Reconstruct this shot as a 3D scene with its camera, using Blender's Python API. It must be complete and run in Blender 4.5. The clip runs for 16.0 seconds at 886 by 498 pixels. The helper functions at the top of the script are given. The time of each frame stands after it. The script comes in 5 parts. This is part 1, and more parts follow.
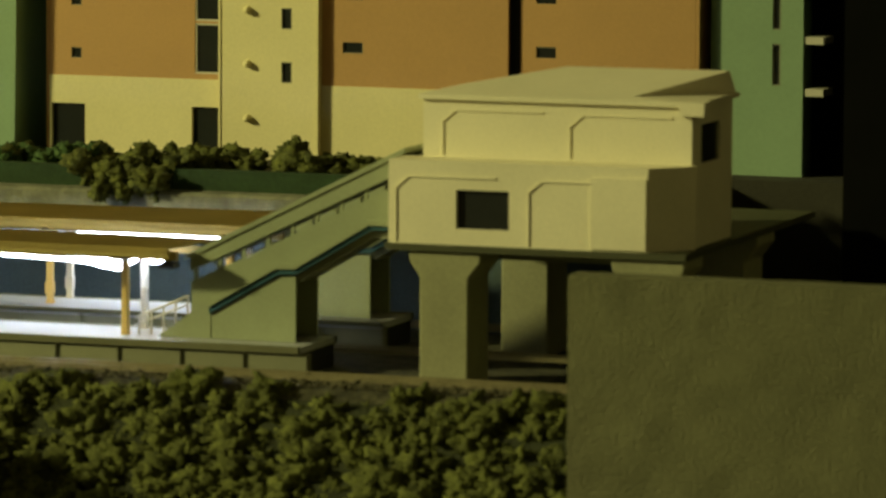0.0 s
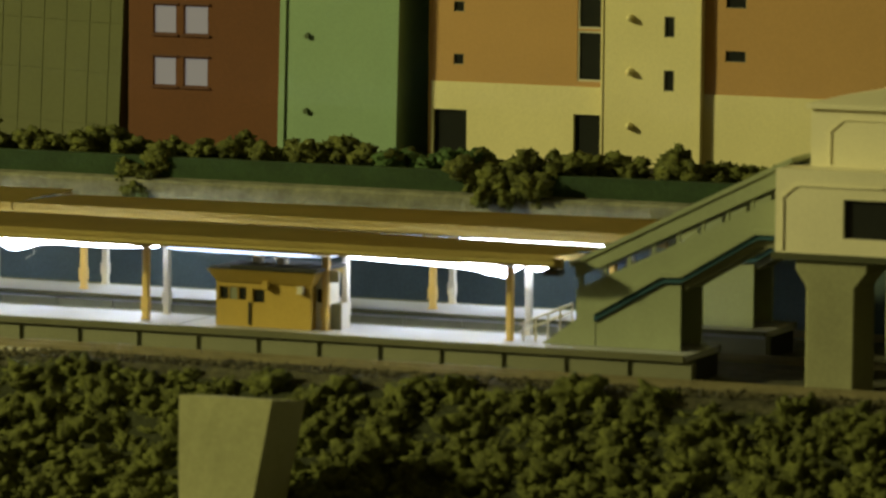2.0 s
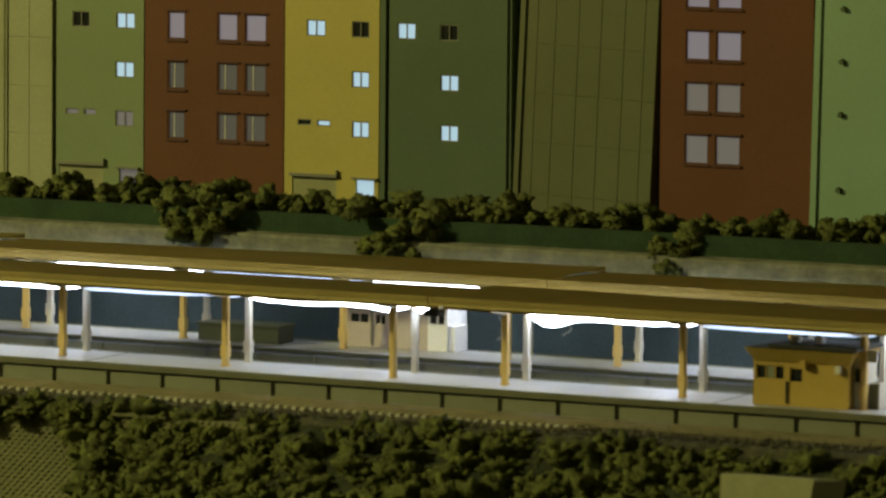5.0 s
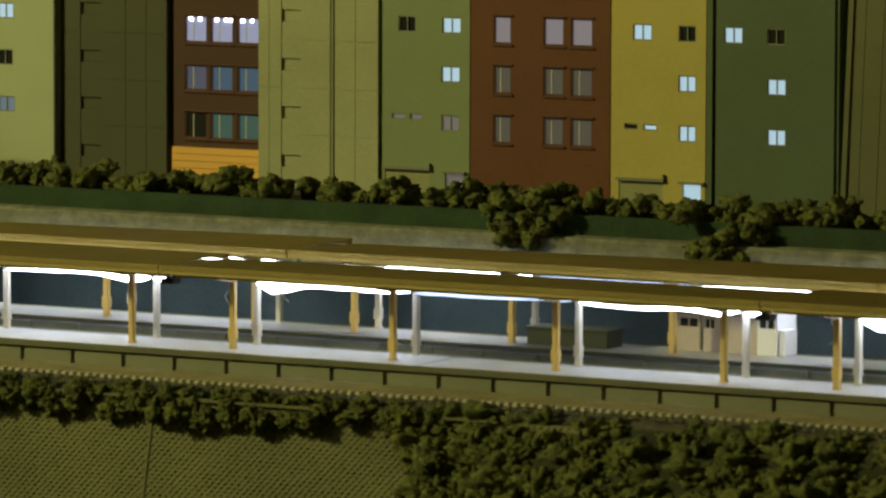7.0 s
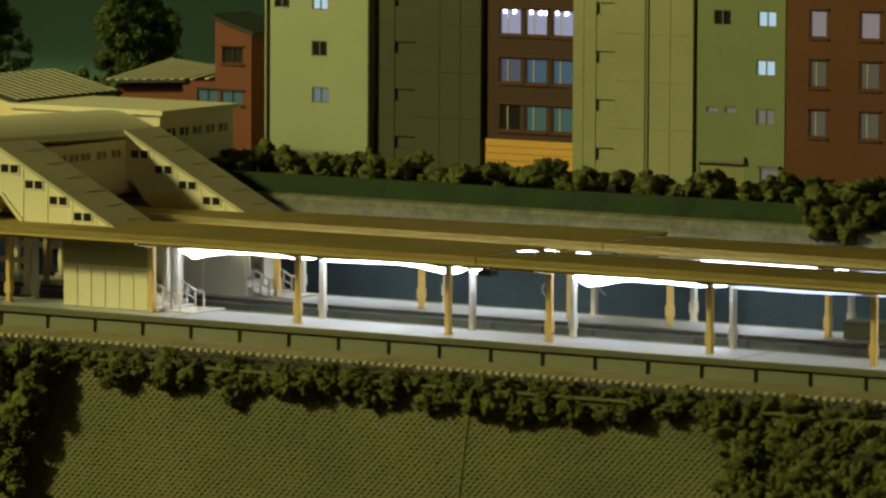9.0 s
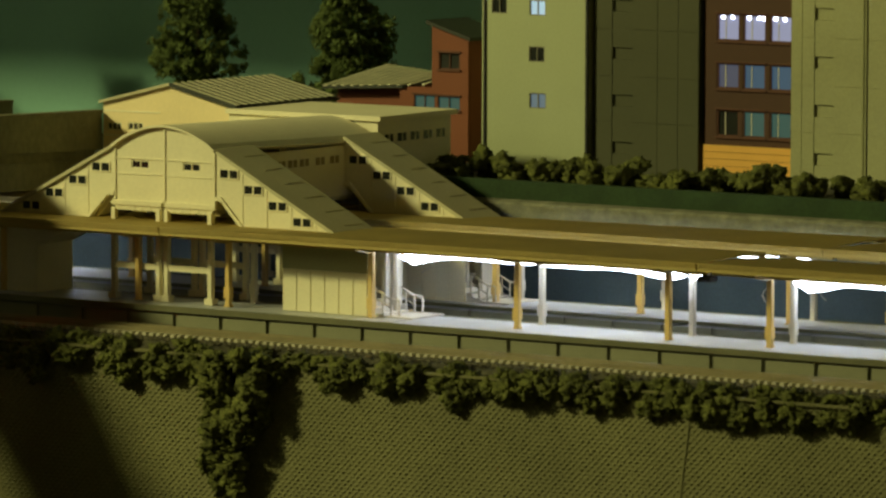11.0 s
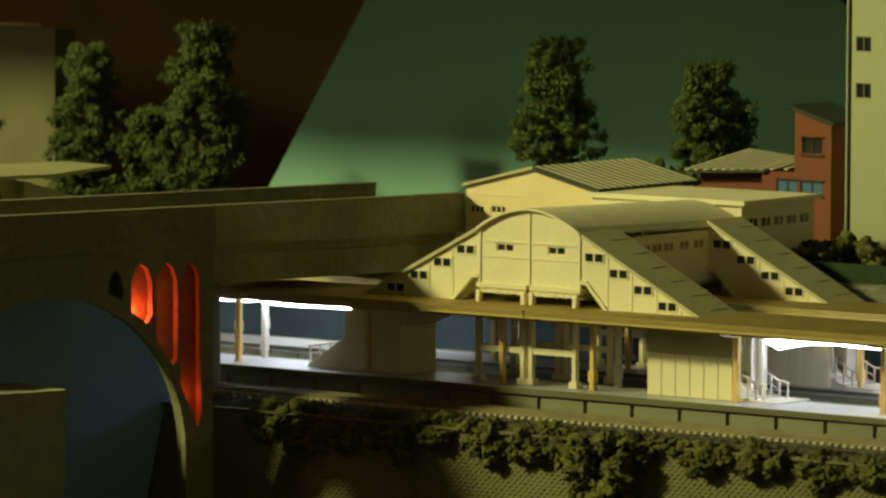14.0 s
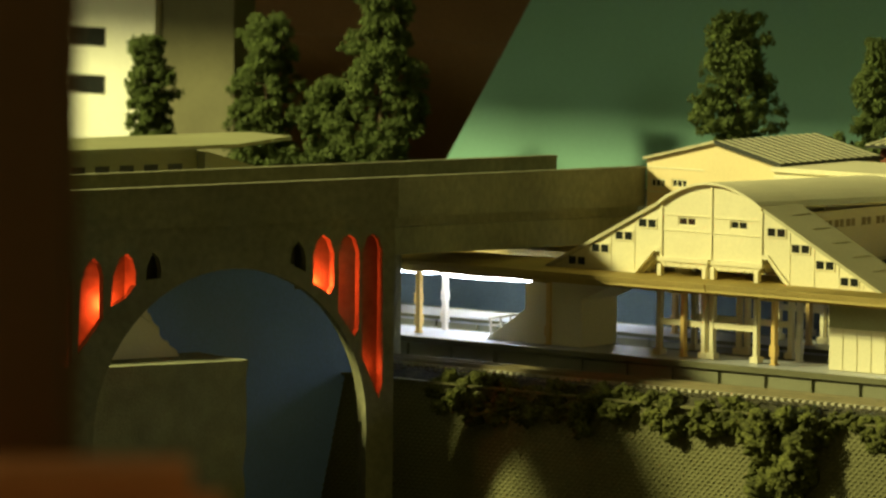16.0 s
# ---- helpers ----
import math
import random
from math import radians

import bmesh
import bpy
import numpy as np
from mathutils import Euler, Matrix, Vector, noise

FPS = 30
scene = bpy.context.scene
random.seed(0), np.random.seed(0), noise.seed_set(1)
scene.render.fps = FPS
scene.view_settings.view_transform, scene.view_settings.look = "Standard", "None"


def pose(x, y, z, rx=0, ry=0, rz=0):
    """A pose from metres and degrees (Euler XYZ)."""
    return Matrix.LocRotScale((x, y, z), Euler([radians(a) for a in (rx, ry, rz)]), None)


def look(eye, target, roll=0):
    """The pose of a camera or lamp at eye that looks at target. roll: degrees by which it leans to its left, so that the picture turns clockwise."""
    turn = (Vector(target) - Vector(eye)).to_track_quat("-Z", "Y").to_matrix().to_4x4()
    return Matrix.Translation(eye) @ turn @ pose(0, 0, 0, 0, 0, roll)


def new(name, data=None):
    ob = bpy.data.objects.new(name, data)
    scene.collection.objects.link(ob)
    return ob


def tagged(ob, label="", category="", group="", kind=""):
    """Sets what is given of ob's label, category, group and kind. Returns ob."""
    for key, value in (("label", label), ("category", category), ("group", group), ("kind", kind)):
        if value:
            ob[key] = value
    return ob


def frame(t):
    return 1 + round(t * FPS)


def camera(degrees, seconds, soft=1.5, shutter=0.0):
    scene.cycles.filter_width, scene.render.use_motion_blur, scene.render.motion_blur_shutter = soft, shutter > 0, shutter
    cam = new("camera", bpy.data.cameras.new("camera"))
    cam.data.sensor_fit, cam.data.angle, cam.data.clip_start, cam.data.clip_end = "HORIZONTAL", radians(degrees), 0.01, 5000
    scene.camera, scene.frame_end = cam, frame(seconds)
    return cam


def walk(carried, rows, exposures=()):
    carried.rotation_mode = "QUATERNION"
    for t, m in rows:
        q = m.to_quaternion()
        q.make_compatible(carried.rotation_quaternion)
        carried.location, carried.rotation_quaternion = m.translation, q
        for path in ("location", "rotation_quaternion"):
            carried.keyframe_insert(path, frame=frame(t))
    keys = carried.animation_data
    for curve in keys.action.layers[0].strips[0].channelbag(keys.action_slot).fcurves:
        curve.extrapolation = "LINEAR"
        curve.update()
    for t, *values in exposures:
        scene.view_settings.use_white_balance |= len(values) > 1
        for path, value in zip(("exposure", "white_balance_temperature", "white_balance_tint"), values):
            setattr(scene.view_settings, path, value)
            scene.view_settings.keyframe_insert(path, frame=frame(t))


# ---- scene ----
# The place is a table-top railway layout; lengths below are in millimetres.
S = 0.001

# ---- camera ----
cam = camera(8.416, 16.0, soft=2.5)
cam.data.dof.use_dof = True
cam.data.dof.focus_distance, cam.data.dof.aperture_fstop = 2.38, 40.0
PIVOT, ARM = (1182.0, -2144.5, 245.8), 315.1
TURNS = [(0.0, -19.34, -6.147, 0.316), (0.5, -20.16, -6.142, 0.263), (1.0, -20.916, -6.087, 0.234), (1.5, -21.662, -6.044, 0.378),
         (2.0, -22.525, -6.098, 0.552), (2.5, -23.323, -6.031, 0.466), (3.0, -24.118, -5.941, 0.403), (3.5, -24.887, -5.765, 0.458),
         (4.0, -25.64, -5.542, 0.466), (6.5, -28.979, -5.415, 0.321), (7.0, -29.739, -5.374, 0.187), (7.5, -30.471, -5.417, 0.245),
         (8.0, -31.189, -5.402, 0.028), (8.5, -31.832, -5.451, 0.127), (9.0, -32.39, -5.454, 0.309), (11.5, -34.693, -5.329, 0.28),
         (12.0, -35.154, -5.183, 0.491), (12.5, -35.586, -5.045, 0.547), (13.0, -36.133, -4.837, 0.658), (13.5, -36.738, -4.688, 0.469),
         (14.0, -37.311, -4.625, 0.306), (14.5, -37.743, -4.657, 0.07), (15.0, -38.077, -4.784, 0.316), (15.5, -38.434, -4.853, 0.512),
         (16.0, -38.841, -4.899, 0.663)]


def cam_row(t, yaw, pitch, roll):
    a, b = radians(yaw), radians(pitch)
    eye = Vector((PIVOT[0] + ARM * math.sin(a), PIVOT[1] + ARM * math.cos(a), PIVOT[2])) * S
    way = Vector((math.sin(a) * math.cos(b), math.cos(a) * math.cos(b), math.sin(b)))
    return t, look(eye, eye + way, roll)


walk(cam, [cam_row(*row) for row in TURNS], exposures=[(0.0, 0.30), (0.5, 0.28), (1.5, 0.08), (2.5, -0.12), (3.0, -0.5), (3.5, -0.42), (4.2, -0.42), (6.5, -0.46), (8.5, -0.5), (12.5, -0.42), (14.0, -0.15), (15.0, 0.16), (16.0, 0.47)])

# ---- light ----
world = bpy.data.worlds.new("dim_room")
scene.world = world
world.use_nodes = True
world.node_tree.nodes["Background"].inputs[0].default_value = (0.92, 1.0, 0.62, 1)
world.node_tree.nodes["Background"].inputs[1].default_value = 0.042


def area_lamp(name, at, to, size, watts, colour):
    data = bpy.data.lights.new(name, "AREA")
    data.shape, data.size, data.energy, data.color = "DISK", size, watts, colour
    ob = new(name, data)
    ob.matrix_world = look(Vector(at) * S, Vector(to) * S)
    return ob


area_lamp("room_and_fill_lamp", (-1690, -1180, 1015), (-150, 50, 20), 0.18, 49.0, (0.92, 0.885, 0.375))
# wide soft fill lamp, added to lift the dark parts; no such source known
area_lamp("room_and_fill_lamp", (-2150, -2000, 1050), (-350, 100, 40), 0.9, 8.5, (0.90, 0.885, 0.46))


# ---- materials ----
def material(name, colour, rough=0.7, vary=0.12, scale=60.0, bump=0.15, fine=900.0, metal=0.0, spec=0.35, hue=None, rand=0.0):
    """Painted plastic, card or foam: two scales of mottling, a fine relief, optional change from piece to piece."""
    m = bpy.data.materials.new(name)
    m.use_nodes = True
    nt = m.node_tree
    n, l = nt.nodes, nt.links
    bsdf = n["Principled BSDF"]
    co = n.new("ShaderNodeTexCoord")
    big, small = n.new("ShaderNodeTexNoise"), n.new("ShaderNodeTexNoise")
    big.inputs["Scale"].default_value, small.inputs["Scale"].default_value = scale, fine
    big.inputs["Detail"].default_value, small.inputs["Detail"].default_value = 4, 3
    l.new(co.outputs["Object"], big.inputs["Vector"])
    l.new(co.outputs["Object"], small.inputs["Vector"])
    ramp = n.new("ShaderNodeMapRange")
    ramp.inputs["From Min"].default_value, ramp.inputs["From Max"].default_value = 0.3, 0.7
    ramp.inputs["To Min"].default_value, ramp.inputs["To Max"].default_value = 1 - vary, 1 + vary
    l.new(big.outputs["Fac"], ramp.inputs["Value"])
    ramp2 = n.new("ShaderNodeMapRange")
    ramp2.inputs["From Min"].default_value, ramp2.inputs["From Max"].default_value = 0.3, 0.7
    ramp2.inputs["To Min"].default_value, ramp2.inputs["To Max"].default_value = 1 - vary * 0.6, 1 + vary * 0.6
    l.new(small.outputs["Fac"], ramp2.inputs["Value"])
    mul = n.new("ShaderNodeMath")
    mul.operation = "MULTIPLY"
    l.new(ramp.outputs[0], mul.inputs[0])
    l.new(ramp2.outputs[0], mul.inputs[1])
    last = mul
    if rand:
        info, r3, mul2 = n.new("ShaderNodeObjectInfo"), n.new("ShaderNodeMapRange"), n.new("ShaderNodeMath")
        r3.inputs["To Min"].default_value, r3.inputs["To Max"].default_value = 1 - rand, 1 + rand
        l.new(info.outputs["Random"], r3.inputs["Value"])
        mul2.operation = "MULTIPLY"
        l.new(mul.outputs[0], mul2.inputs[0])
        l.new(r3.outputs[0], mul2.inputs[1])
        last = mul2
    mix = n.new("ShaderNodeMix")
    mix.data_type, mix.blend_type = "RGBA", "MULTIPLY"
    mix.inputs[0].default_value = 1.0
    if hue:
        tint = n.new("ShaderNodeMix")
        tint.data_type = "RGBA"
        tint.inputs[6].default_value, tint.inputs[7].default_value = (*colour, 1), (*hue, 1)
        l.new(small.outputs["Fac"], tint.inputs[0])
        l.new(tint.outputs[2], mix.inputs[6])
    else:
        mix.inputs[6].default_value = (*colour, 1)
    l.new(last.outputs[0], mix.inputs[7])
    l.new(mix.outputs[2], bsdf.inputs["Base Color"])
    bsdf.inputs["Roughness"].default_value, bsdf.inputs["Metallic"].default_value = rough, metal
    bsdf.inputs["Specular IOR Level"].default_value = spec
    if bump:
        b = n.new("ShaderNodeBump")
        b.inputs["Strength"].default_value, b.inputs["Distance"].default_value = bump, 0.0006
        l.new(small.outputs["Fac"], b.inputs["Height"])
        l.new(b.outputs["Normal"], bsdf.inputs["Normal"])
    return m


def glow(name, colour, strength):
    m = bpy.data.materials.new(name)
    m.use_nodes = True
    b = m.node_tree.nodes["Principled BSDF"]
    b.inputs["Base Color"].default_value = (colour[0] * 0.15, colour[1] * 0.15, colour[2] * 0.15, 1)
    b.inputs["Emission Color"].default_value = (*colour, 1)
    b.inputs["Emission Strength"].default_value = strength
    return m


CREAM = material("cream_plastic", (0.78, 0.72, 0.50), 0.55, 0.05, 40, 0.06)
STATION_CREAM = material("station_cream", (0.76, 0.70, 0.48), 0.5, 0.06, 30, 0.06)
GREY_PLASTIC = material("grey_platform_plastic", (0.22, 0.225, 0.14), 0.6, 0.10, 50, 0.12)
DECK = material("platform_deck", (0.40, 0.41, 0.43), 0.42, 0.16, 35, 0.12)
PANEL = material("platform_wall_panel", (0.21, 0.21, 0.125), 0.65, 0.10, 60, 0.12, rand=0.06)
ROOF_TAN = material("tan_roof_sheet", (0.50, 0.385, 0.125), 0.55, 0.10, 40, 0.08)
YELLOW_POST = material("yellow_post", (0.68, 0.48, 0.17), 0.5, 0.08, 60, 0.05)
WHITE_POST = material("white_post", (0.62, 0.58, 0.48), 0.5, 0.06, 60, 0.05)
LED = glow("white_led", (0.70, 0.80, 1.0), 24.0)
LED_DIM = glow("dim_led", (0.62, 0.76, 1.0), 2.6)
EDGE = material("platform_edge", (0.13, 0.127, 0.065), 0.6, 0.12, 60, 0.15)
BALLAST = material("ballast", (0.062, 0.058, 0.03), 0.95, 0.5, 150, 1.0, fine=600)
SLEEPER = material("concrete_sleeper", (0.50, 0.47, 0.33), 0.7, 0.12, 200, 0.1)
RAIL = material("rail_steel", (0.24, 0.205, 0.11), 0.45, 0.15, 90, 0.05, metal=0.3)
CONCRETE = material("rough_concrete_card", (0.18, 0.178, 0.12), 0.9, 0.3, 120, 1.0, fine=380)
FOAM = material("grey_foam_block", (0.15, 0.147, 0.072), 0.9, 0.13, 70, 1.0, fine=900)
MOSS = material("dark_moss", (0.03, 0.034, 0.012), 0.95, 0.3, 90, 1.0, fine=700)
GRASS = material("green_grass_strip", (0.024, 0.048, 0.016), 0.9, 0.25, 60, 0.5, fine=800)
WALL_MESH = material("moulded_stone_wall", (0.155, 0.15, 0.06), 0.85, 0.16, 25, 0.2)
LEAF = material("olive_foam_foliage", (0.046, 0.056, 0.010), 0.95, 0.5, 160, 1.0, fine=900, hue=(0.118, 0.122, 0.026))
LEAF_GREEN = material("green_foam_foliage", (0.035, 0.07, 0.02), 0.95, 0.40, 160, 1.0, fine=900, hue=(0.07, 0.12, 0.035))
TREE_LEAF = material("tree_foam_foliage", (0.055, 0.082, 0.018), 0.95, 0.4, 160, 1.0, fine=800, hue=(0.14, 0.18, 0.05))
BARK = material("tree_bark", (0.10, 0.07, 0.04), 0.9)
BRIDGE = material("bridge_concrete_plastic", (0.175, 0.168, 0.095), 0.7, 0.26, 22, 0.3, fine=300)
BLUE_BOARD = material("blue_painted_board", (0.25, 0.41, 0.88), 0.6, 0.12, 12, 0.05)
GREEN_BOARD = material("green_painted_board", (0.28, 0.55, 0.43), 0.6, 0.06, 8, 0.03)
WOOD_DARK = material("dark_wood_panel", (0.22, 0.13, 0.05), 0.55, 0.25, 10, 0.1)
WOOD_PANEL = material("brown_back_panel_wood", (0.26, 0.14, 0.055), 0.6, 0.2, 8, 0.1)
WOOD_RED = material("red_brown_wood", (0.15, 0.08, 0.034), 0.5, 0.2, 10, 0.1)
TABLE = material("layout_board", (0.032, 0.03, 0.018), 0.9, 0.2, 20, 0.3)
ROOM = material("room_wall", (0.40, 0.38, 0.32), 0.9, 0.1, 3, 0.0)
ROOM_DARK = material("room_wall_dark", (0.03, 0.025, 0.02), 0.9, 0.1, 3, 0.0)
SLATE = material("slate_blue_card", (0.062, 0.09, 0.092), 0.8, 0.2, 30, 0.2)
# near-black that paints the shade over the layout's right end
SHADE_BLACK = material("shade_black", (0.006, 0.006, 0.005), 1.0, 0.1, 60, 0.0, spec=0.0)
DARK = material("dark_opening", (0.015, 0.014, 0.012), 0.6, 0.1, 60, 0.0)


# ---- building blocks ----
def box(bm, x0, x1, y0, y1, z0, z1):
    v = [bm.verts.new((x, y, z)) for x in (x0, x1) for y in (y0, y1) for z in (z0, z1)]
    for f in ((0, 1, 3, 2), (4, 6, 7, 5), (0, 4, 5, 1), (2, 3, 7, 6), (0, 2, 6, 4), (1, 5, 7, 3)):
        bm.faces.new([v[i] for i in f])
    return v


def prism(bm, outline, axis, d0, d1):
    """A flat outline pushed along an axis. For x the outline is (y, z), for y (x, z), for z (x, y)."""
    def at(u, v, d):
        return {"x": (d, u, v), "y": (u, d, v), "z": (u, v, d)}[axis]
    a = [bm.verts.new(at(u, v, d0)) for u, v in outline]
    b = [bm.verts.new(at(u, v, d1)) for u, v in outline]
    bm.faces.new(a)
    bm.faces.new(b[::-1])
    k = len(a)
    for i in range(k):
        j = (i + 1) % k
        bm.faces.new((a[i], b[i], b[j], a[j]))
    return a + b


def soften(bm, width, segments=1):
    bmesh.ops.recalc_face_normals(bm, faces=bm.faces[:])
    bmesh.ops.bevel(bm, geom=bm.edges[:], offset=width, segments=segments, affect="EDGES", clamp_overlap=True)


def rod(bm, a, b, r0, r1=None, sides=8):
    a, b = Vector(a), Vector(b)
    r1 = r0 if r1 is None else r1
    q = (b - a).to_track_quat("Z", "Y")
    rings = []
    for c, r in ((a, r0), (b, r1)):
        rings.append([bm.verts.new(c + q @ Vector((r * math.cos(k * math.tau / sides), r * math.sin(k * math.tau / sides), 0))) for k in range(sides)])
    for k in range(sides):
        j = (k + 1) % sides
        bm.faces.new((rings[0][k], rings[0][j], rings[1][j], rings[1][k]))
    bm.faces.new(rings[0][::-1])
    bm.faces.new(rings[1])


def finish(bm, name, mat, base, smooth=False):
    bmesh.ops.recalc_face_normals(bm, faces=bm.faces[:])
    me = bpy.data.meshes.new(name)
    off = Vector(base)
    for v in bm.verts:
        v.co = (v.co - off) * S
    bm.to_mesh(me)
    bm.free()
    me.materials.append(mat)
    if smooth:
        me.polygons.foreach_set("use_smooth", [True] * len(me.polygons))
    return me


def thing(name, base, label, category, group="", kind=""):
    ob = new(name)
    ob.empty_display_size = 0.01
    ob.location = Vector(base) * S
    return tagged(ob, label, category, group, kind)


def origin_of(ob):
    p = Vector((0, 0, 0))
    while ob:
        p = p + ob.location / S
        ob = ob.parent
    return p


def part(name, bm, mat, parent, label="", smooth=False):
    """One mesh under a thing or a part; its points are given in the layout's own millimetres."""
    ob = new(name, finish(bm, name, mat, origin_of(parent), smooth))
    ob.parent = parent
    if label:
        ob["label"] = label
    return ob


def piece(name, bm, mat, base, label, category, group="", kind="", smooth=False):
    """A thing that is one mesh."""
    ob = new(name, finish(bm, name, mat, base, smooth))
    ob.location = Vector(base) * S
    return tagged(ob, label, category, group, kind)


def boxes(*rows):
    bm = bmesh.new()
    for r in rows:
        box(bm, *r)
    return bm


def mesh_of(name, verts, faces, mat, base=(0, 0, 0), smooth=False):
    me = bpy.data.meshes.new(name)
    off = Vector(base)
    me.from_pydata([(Vector(v) - off) * S for v in verts], [], faces)
    me.materials.append(mat)
    if smooth:
        me.polygons.foreach_set("use_smooth", [True] * len(me.polygons))
    me.update()
    return me


# foam foliage: many small crumbs, each a squashed, torn ball
def ball(level):
    bm = bmesh.new()
    bmesh.ops.create_icosphere(bm, subdivisions=level, radius=1.0)
    bm.verts.ensure_lookup_table()
    got = np.array([v.co[:] for v in bm.verts]), np.array([[v.index for v in f.verts] for f in bm.faces])
    bm.free()
    return got


GRAIN = (np.array([(1, 0, 0), (-1, 0, 0), (0, 1, 0), (0, -1, 0), (0, 0, 1), (0, 0, -1)], float), np.array([(0, 2, 4), (2, 1, 4), (1, 3, 4), (3, 0, 4), (2, 0, 5), (1, 2, 5), (3, 1, 5), (0, 3, 5)]))
rng = random.Random(7)


def clump_shape(seed, level, crumbs):
    """One torn lump of foam about 1 across: a ragged core with fine crumbs stuck to it."""
    r = random.Random(seed)
    bv, bf = ball(level)
    o = Vector((seed * 7.1, seed * 3.7, seed * 2.9))
    w = []
    for p in bv:
        v = Vector(p)
        w.append(0.86 + 0.62 * noise.noise(v * 1.4 + o) + 0.42 * noise.noise(v * 3.1 + o) + 0.30 * noise.noise(v * 6.5 + o) + 0.20 * noise.noise(v * 13 + o))
    core = bv * np.array(w)[:, None] * np.array([1, 1, 0.9])
    out, faces, n = [core], [bf], len(bv)
    gv, gf = GRAIN
    for k in range(crumbs):
        at = core[r.randrange(len(core))] * r.uniform(0.96, 1.1)
        out.append(gv * np.array([[r.uniform(0.6, 1.4), r.uniform(0.6, 1.4), r.uniform(0.6, 1.3)]]) * r.choice((0.05, 0.07, 0.1, 0.13) if level > 2 else (0.12, 0.17, 0.22, 0.3)) + at)
        faces.append(gf + n)
        n += len(gv)
    return np.concatenate(out), np.concatenate(faces)


CLUMPS = [clump_shape(k, 4, 30) for k in range(8)]
SLOPE = [clump_shape(10 + k, 4, 10) for k in range(8)]
SHRUB = [clump_shape(30 + k, 3, 40) for k in range(8)]


def flake_shape(seed, flakes):
    """A loose tuft about 1 across: small flat flakes turned every way, with gaps between them."""
    r = random.Random(seed)
    gv, gf = GRAIN
    out, faces = [], []
    for k in range(flakes):
        turn = np.array(Euler((r.uniform(0, 6.3), r.uniform(0, 6.3), r.uniform(0, 6.3))).to_matrix())
        d = Vector((r.gauss(0, 1), r.gauss(0, 1), r.gauss(0, 0.8)))
        at = np.array(d.normalized() * r.uniform(0.35, 1.15))
        out.append((gv * np.array([[r.uniform(0.3, 0.55), r.uniform(0.18, 0.32), 0.1]])) @ turn.T + at)
        faces.append(gf + 6 * k)
    return np.concatenate(out), np.concatenate(faces)


TUFTS = [flake_shape(40 + k, 34) for k in range(8)]


def foam(name, rows, mat, base=(0, 0, 0), kinds=CLUMPS):
    """rows: x, y, z, radius of each lump."""
    verts, faces, n = [], [], 0
    for x, y, z, r in rows:
        v, f = kinds[rng.randrange(8)]
        a = rng.uniform(0, math.tau)
        rot = np.array([[math.cos(a), -math.sin(a), 0], [math.sin(a), math.cos(a), 0], [0, 0, 1]])
        verts.append((v @ rot.T) * r * np.array([1, 1, rng.uniform(0.8, 1.1)]) + np.array([x, y, z]) - np.array(base))
        faces.append(f + n)
        n += len(v)
    verts, faces = np.concatenate(verts) * S, np.concatenate(faces).astype(np.int32)
    me = bpy.data.meshes.new(name)
    me.vertices.add(len(verts))
    me.vertices.foreach_set("co", verts.ravel())
    me.loops.add(faces.size)
    me.loops.foreach_set("vertex_index", faces.ravel())
    me.polygons.add(len(faces))
    me.polygons.foreach_set("loop_start", np.arange(0, faces.size, 3, dtype=np.int32))
    me.polygons.foreach_set("loop_total", np.full(len(faces), 3, dtype=np.int32))
    me.update(calc_edges=True)
    me.materials.append(mat)
    return me



# ---- room round the layout ----
def slab(name, dims, mat, label, category="wall"):
    return piece(name, boxes(dims), mat, ((dims[0] + dims[1]) / 2, (dims[2] + dims[3]) / 2, dims[4]), label, category, kind="structure")


slab("floor", (-3000, 2600, -3200, 1300, -780, -760), WOOD_DARK, "dark wooden floor of the room under the layout", "floor")
slab("ceiling", (-3000, 2600, -3200, 1300, 2400, 2440), ROOM, "plain pale ceiling of the dim room", "ceiling")
slab("wall_north", (-3000, 2600, 1260, 1300, -760, 2400), ROOM_DARK, "dark plain wall behind the layout")
slab("wall_south", (-3000, 2600, -3200, -3160, -760, 2400), ROOM, "plain pale wall of the dim room")
slab("wall_west", (-3000, -2960, -3160, 1260, -760, 2400), ROOM, "plain pale wall of the dim room")
slab("wall_east", (2560, 2600, -3160, 1260, -760, 2400), ROOM, "plain pale wall of the dim room")
slab("layout_table", (-1500, 1100, -420, 1000, -110, -92), TABLE, "rough board that carries the model landscape", "table")

# ---- ground of the layout ----
bm = bmesh.new()
prism(bm, [(-42, -92), (-39, -11.5), (-33, -8.7), (-2.5, -8.7), (-1, -10), (140, -10), (140, -92)], "x", -1400, 900)
piece("ground", bm, BALLAST, (0, 0, -92), "dark brown ballast bed along the platforms", "ballast", kind="structure")
bm = bmesh.new()
prism(bm, [(140, 27.5), (140, 34), (140.8, 35), (146, 35.6), (146, 27.5)], "x", -1400, 460)
piece("retaining_wall", bm, CONCRETE, (0, 140, -92), "rough grey concrete retaining wall behind the platforms", "wall", kind="structure")
piece("wall_foot", boxes((-1400, 460, 141, 145.8, -92, 27.4)), SLATE, (0, 143, -92), "dark slate blue lower part of the retaining wall", "wall", kind="structure")
piece("terrace", boxes((-560, 460, 151, 205, -92, 41), (-560, 512, 205, 900, -92, 41), (-1400, -560, 151, 900, -92, 24)), TABLE, (0, 500, -92), "raised earth terrace that carries the town", "ground", kind="structure")
piece("grass_strip", boxes((-1400, 460, 146, 151, -90, 43)), GRASS, (0, 148, -90), "dark green strip along the top of the retaining wall", "embankment", kind="structure")

